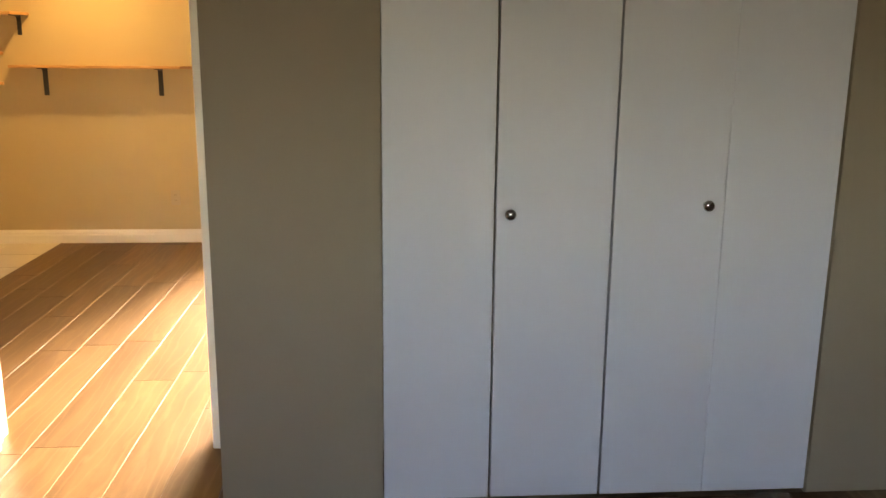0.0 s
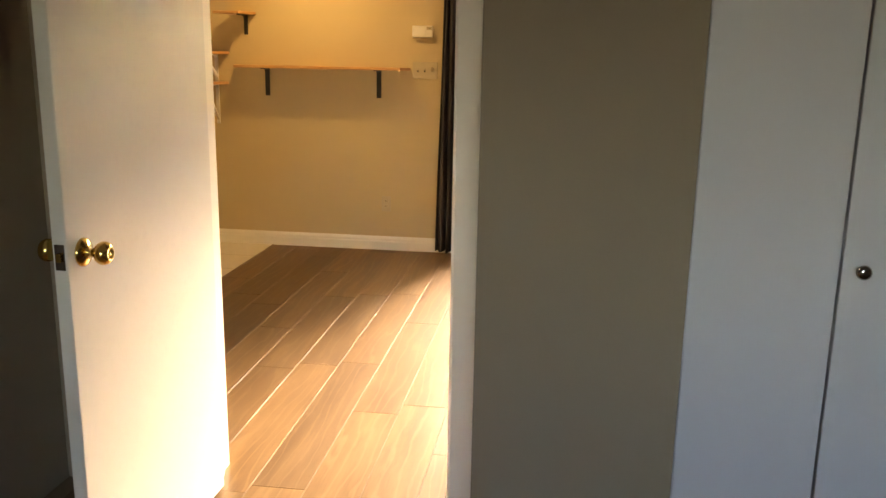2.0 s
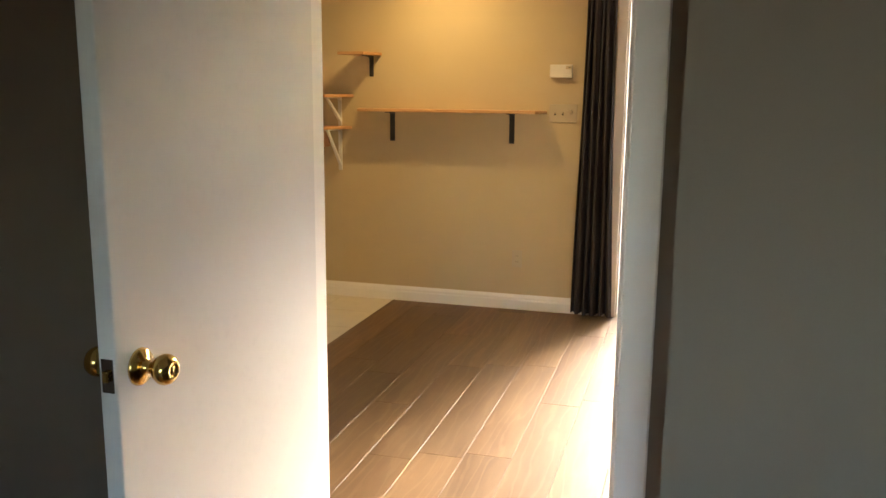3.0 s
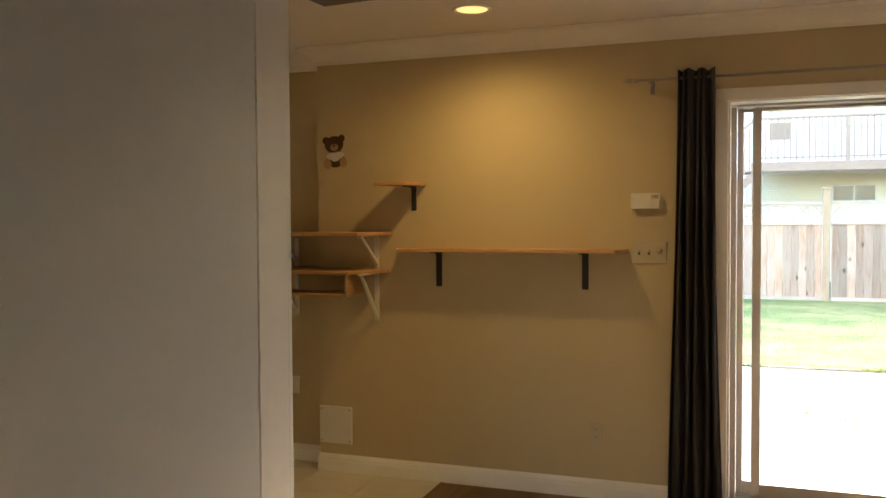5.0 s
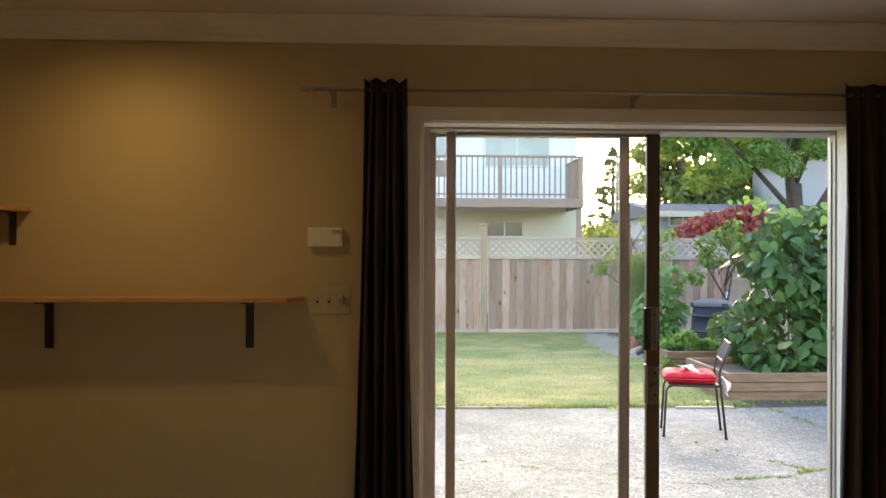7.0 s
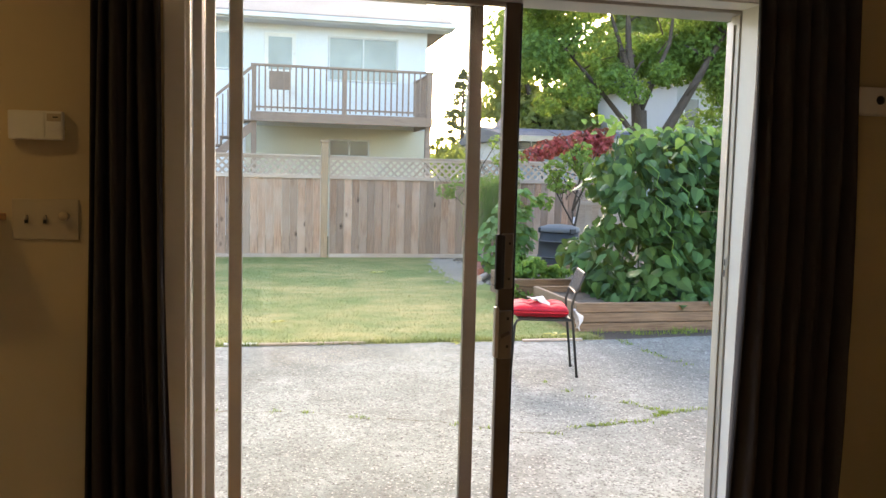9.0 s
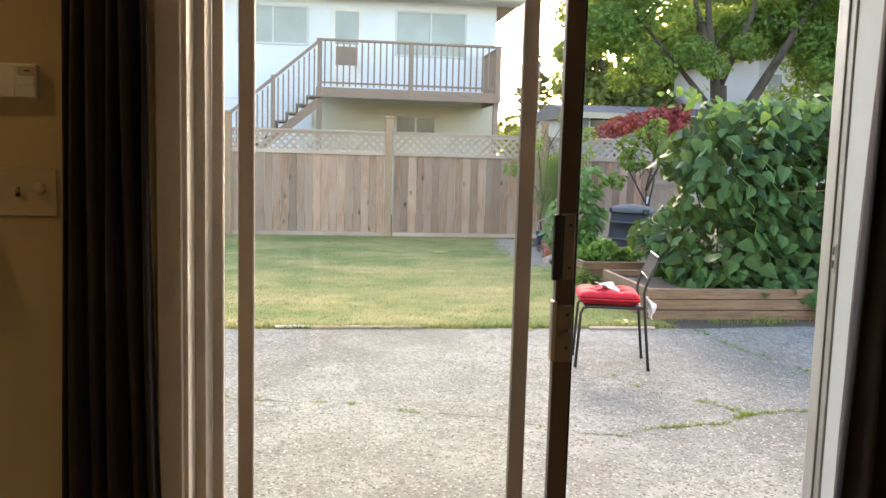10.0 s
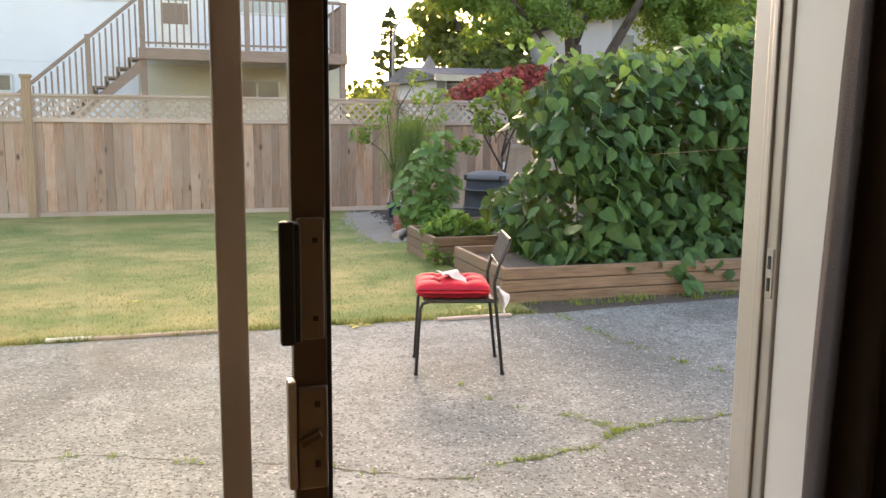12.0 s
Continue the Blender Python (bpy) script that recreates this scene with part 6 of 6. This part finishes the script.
part("roof", lathe([(0.85, 2.95), (0.8, 3.02), (0.32, 3.6), (0.02, 4.05)], 8), M_ROOFRED, tur)
gh = thing("grey_house", "grey stucco house behind the big tree", "house", pose(0, 0, G))
part("wall", boxed((15.6, 36, 0), (25, 44, 6.2)), M_GREYSIDING, gh)
part("roof", prism([(14.9, 5.7), (14.9, 5.95), (20.3, 8.9), (26, 5.95), (26, 5.7)], 35.3, 44.5, "y"), M_ROOF, gh)
window_unit(gh, 15.9, 16.6, 3.6, 5.0, 35.98, M_DARKPANE, 0)

# street lamp
sl = thing("street_lamp", "tall galvanised street lamp with a curved arm", "street lamp", pose(9.94, 48, -0.1))
part("pole", tubed([(0, 0, 0), (0, 0, 5.6), (0.1, 0, 6.2), (0.5, 0, 6.7), (1.2, 0, 6.9)], [0.11, 0.08, 0.07, 0.06, 0.05], 8), M_STREETLAMP, sl, smooth=True)
part("lamp_head", boxed((1.2, -0.15, 6.85), (2.1, 0.15, 7.0), 0.04), M_STREETLAMP, sl)

# ---- trees ----
branchy_tree("maple_tree", "big broad-leaved tree with forked grey trunks behind the fence", (9.75, 27.0, -0.1), 3.6, (-0.1, 0.0), [((-1.1, 0.0, 6.4), 0.17), ((-0.5, 0.2, 7.6), 0.15), ((2.9, 0.0, 6.6), 0.18), ((0.95, 0.0, 7.2), 0.09), ((-2.6, 0.3, 5.6), 0.09)],
             clumps(51, 44, ((-3.4, 4.6), (-1.2, 2.6), (4.6, 9.0)), (0.7, 1.3)) + [(-3.2, 0.2, 4.9, 0.8), (-2.4, 0.0, 4.3, 0.7), (-1.9, -0.3, 3.9, 0.55), (-2.7, 0.2, 3.7, 0.5), (-1.1, -0.6, 4.4, 0.6), (0.4, -0.6, 4.6, 0.5), (-0.6, -0.8, 4.0, 0.45), (3.2, -0.5, 5.0, 0.7), (3.9, -0.4, 4.4, 0.6), (4.3, -0.3, 5.4, 0.8), (2.4, -0.7, 4.1, 0.45), (2.0, 0.3, 5.3, 0.5)],
             60000, 0.135, M_MAPLE, 52, trunk_r=0.24)
branchy_tree("broadleaf_tree", "tall dark green tree in the distance", (13.0, 45, -0.1), 5.0, (0.2, 0), [((-2, 0, 9), 0.2), ((2, 0, 9.5), 0.2), ((0, 0, 11), 0.22)],
             clumps(53, 34, ((-2.4, 6.5), (-1.5, 1.5), (3.0, 12)), (0.9, 1.7)), 20000, 0.34, M_DARKTREE, 54, trunk_r=0.35, group="distant trees")
branchy_tree("broadleaf_tree", "wide dark green tree beyond the houses", (22.0, 47, -0.1), 5.0, (0.2, 0), [((-2, 0, 9), 0.2), ((2, 0, 9.5), 0.2), ((0, 0, 11), 0.22)],
             clumps(55, 34, ((-5.0, 6.5), (-1.5, 1.5), (3.0, 12)), (1.0, 1.9)), 17000, 0.36, M_DARKTREE, 56, trunk_r=0.35, group="distant trees")
branchy_tree("garden_tree", "leafy tree with hanging sprays beside the bean plant", (15.2, 30, -0.1), 3.6, (0, 0), [((-1.6, 0, 5.5), 0.12), ((1.2, 0, 6.5), 0.12), ((-0.2, 0, 7), 0.12)],
             clumps(57, 22, ((-2.2, 2.6), (-0.8, 0.8), (3.4, 8.0)), (0.5, 1.0)), 4200, 0.2, M_MAPLE, 58, trunk_r=0.18)


def conifer(base, tall, wide, seed, label):
    r = random.Random(seed)
    t_ = thing("conifer_tree", label, "tree", pose(*base), "distant trees")
    part("trunk", tubed([(0, 0, 0), (0, 0, tall * 0.5), (0, 0, tall)], [0.28, 0.16, 0.03], 8), M_BARK, t_)
    cl = []
    for k in range(130):
        u = r.random() ** 0.8
        z = tall * (0.25 + 0.73 * u)
        rad = wide * (1 - u) ** 0.75 * r.uniform(0.5, 1.0)
        a = r.uniform(0, math.tau)
        cl.append((rad * math.cos(a), rad * math.sin(a), z, 0.16 + 0.26 * (1 - u)))
    v, f = leaf_cloud(cl, 5600, 0.2, seed, 0.4)
    raw_mesh("crown", v, f, M_CONIFER, t_)


conifer((12.7, 60, -0.1), 8.9, 2.1, 61, "dark conifer against the bright sky")
conifer((9.0, 62, -0.1), 5.2, 1.4, 62, "small dark conifer in the distance")
far_v, far_f = leaf_cloud([(x, 95 + 6 * math.sin(x), 2.0 + 1.6 * math.sin(x * 0.7) ** 2, 2.6) for x in range(-45, 80, 2)], 9000, 0.8, 63)
tagged(raw_mesh("far_woods", far_v, far_f, M_DARKTREE), "low line of far trees on the horizon", "woods", kind="stuff")
shr = [(4.6, 23.0, 1.2, 0.5), (4.2, 22.8, 0.9, 0.5)]
v, f = leaf_cloud([(x, y, z, r_) for x, y, z, r_ in shr] + [(3.6, 24.8, 2.1, 0.45), (3.75, 24.6, 1.6, 0.5), (4.3, 27, 1.8, 0.7)], 900, 0.16, 64)
tagged(raw_mesh("hedge", v, f, M_DARKTREE), "dark shrubs behind the fence", "shrub", kind="stuff")
red = thing("red_maple", "low red-leaved maple behind the fence", "tree", pose(6.3, 23.5, -0.1))
for tip in ((-0.8, 0, 1.9), (0.2, 0.1, 2.2), (0.8, 0, 2.5)):
    part("limb", tubed([(0, 0, 0), (tip[0] * 0.5, 0, tip[2] * 0.55), tip], [0.05, 0.035, 0.012], 8), M_BARK, red)
v, f = leaf_cloud([(-0.95, 0, 2.1, 0.28), (-0.6, 0, 2.3, 0.3), (-0.2, 0, 2.4, 0.3), (0.2, 0, 2.5, 0.3), (0.55, 0, 2.6, 0.3), (0.85, 0, 2.62, 0.26), (0.3, 0, 2.2, 0.3), (0.8, 0, 2.35, 0.3)], 1500, 0.12, 65, 0.8)
raw_mesh("crown", v, f, M_REDLEAF, red)

# ---- floor planks and tiles ----
PW, TILE_X = 0.192, -2.80
pr = random.Random(17)
plank = {}
rows = [(x, min(x + PW, EAST)) for x in [TILE_X + PW * k for k in range(int((EAST - TILE_X) / PW) + 1)]]
count = 0
for i, (xa, xb) in enumerate(rows):
    if xb - xa < 0.03:
        continue
    y = 1.9 - pr.uniform(0, 1.2) - 3.63
    while y < FAR - 0.003:
        y2 = min(y + 1.21, FAR - 0.003)
        cx = (xa + xb) / 2
        if xa < -0.97 and xb > -1.79:
            spans = [(y, y2)]
        else:
            spans = [(max(y, 3.65), y2)]
            if -2.25 < cx < -0.9:
                spans.append((y, min(y2, 3.49)))
            elif cx < 2.2 and cx > -0.9:
                spans.append((y, min(y2, 3.045)))
        for a, b_ in spans:
            a = max(a, -1.94)
            if b_ - a > 0.03:
                key = (round(xb - xa, 3), round(b_ - a, 3))
                if key not in plank:
                    ob = part("plank", boxed((-key[0] / 2 + 0.0008, -key[1] / 2 + 0.0005, -0.012), (key[0] / 2 - 0.0006, key[1] / 2 - 0.0005, 0), 0.0007), M_FLOOR, floor)
                    plank[key] = ob.data
                else:
                    ob = shared("plank", plank[key], floor)
                ob.matrix_local = pose((xa + xb) / 2, (a + b_) / 2, 0)
                count += 1
        y = y2
tile_me, cut_me = None, None
ty = FAR - 0.003
while ty > 3.75:
    for k in range(9):
        ob = part("tile", boxed((0.002, -0.388, -0.012), (0.388, -0.002, 0.0), 0.002), M_TILE, floor) if tile_me is None else shared("tile", tile_me, floor)
        tile_me = tile_me or ob.data
        ob.matrix_local = pose(TILE_X - 0.395 - 0.39 * k, ty, 0)
    ty -= 0.39
for k in range(2, 9):
    ob = part("cut_tile", boxed((0.002, 0.002, -0.012), (0.388, 0.135, 0.0), 0.002), M_TILE, floor) if cut_me is None else shared("cut_tile", cut_me, floor)
    cut_me = cut_me or ob.data
    ob.matrix_local = pose(TILE_X - 0.395 - 0.39 * k, FAR - 0.003, 0)
setting("trim_threshold", boxed((TILE_X - 0.006, 3.72, -0.003), (TILE_X + 0.006, FAR - 0.015, 0.004), 0.002), M_GAP, "thin strip between tile and planks", "trim")
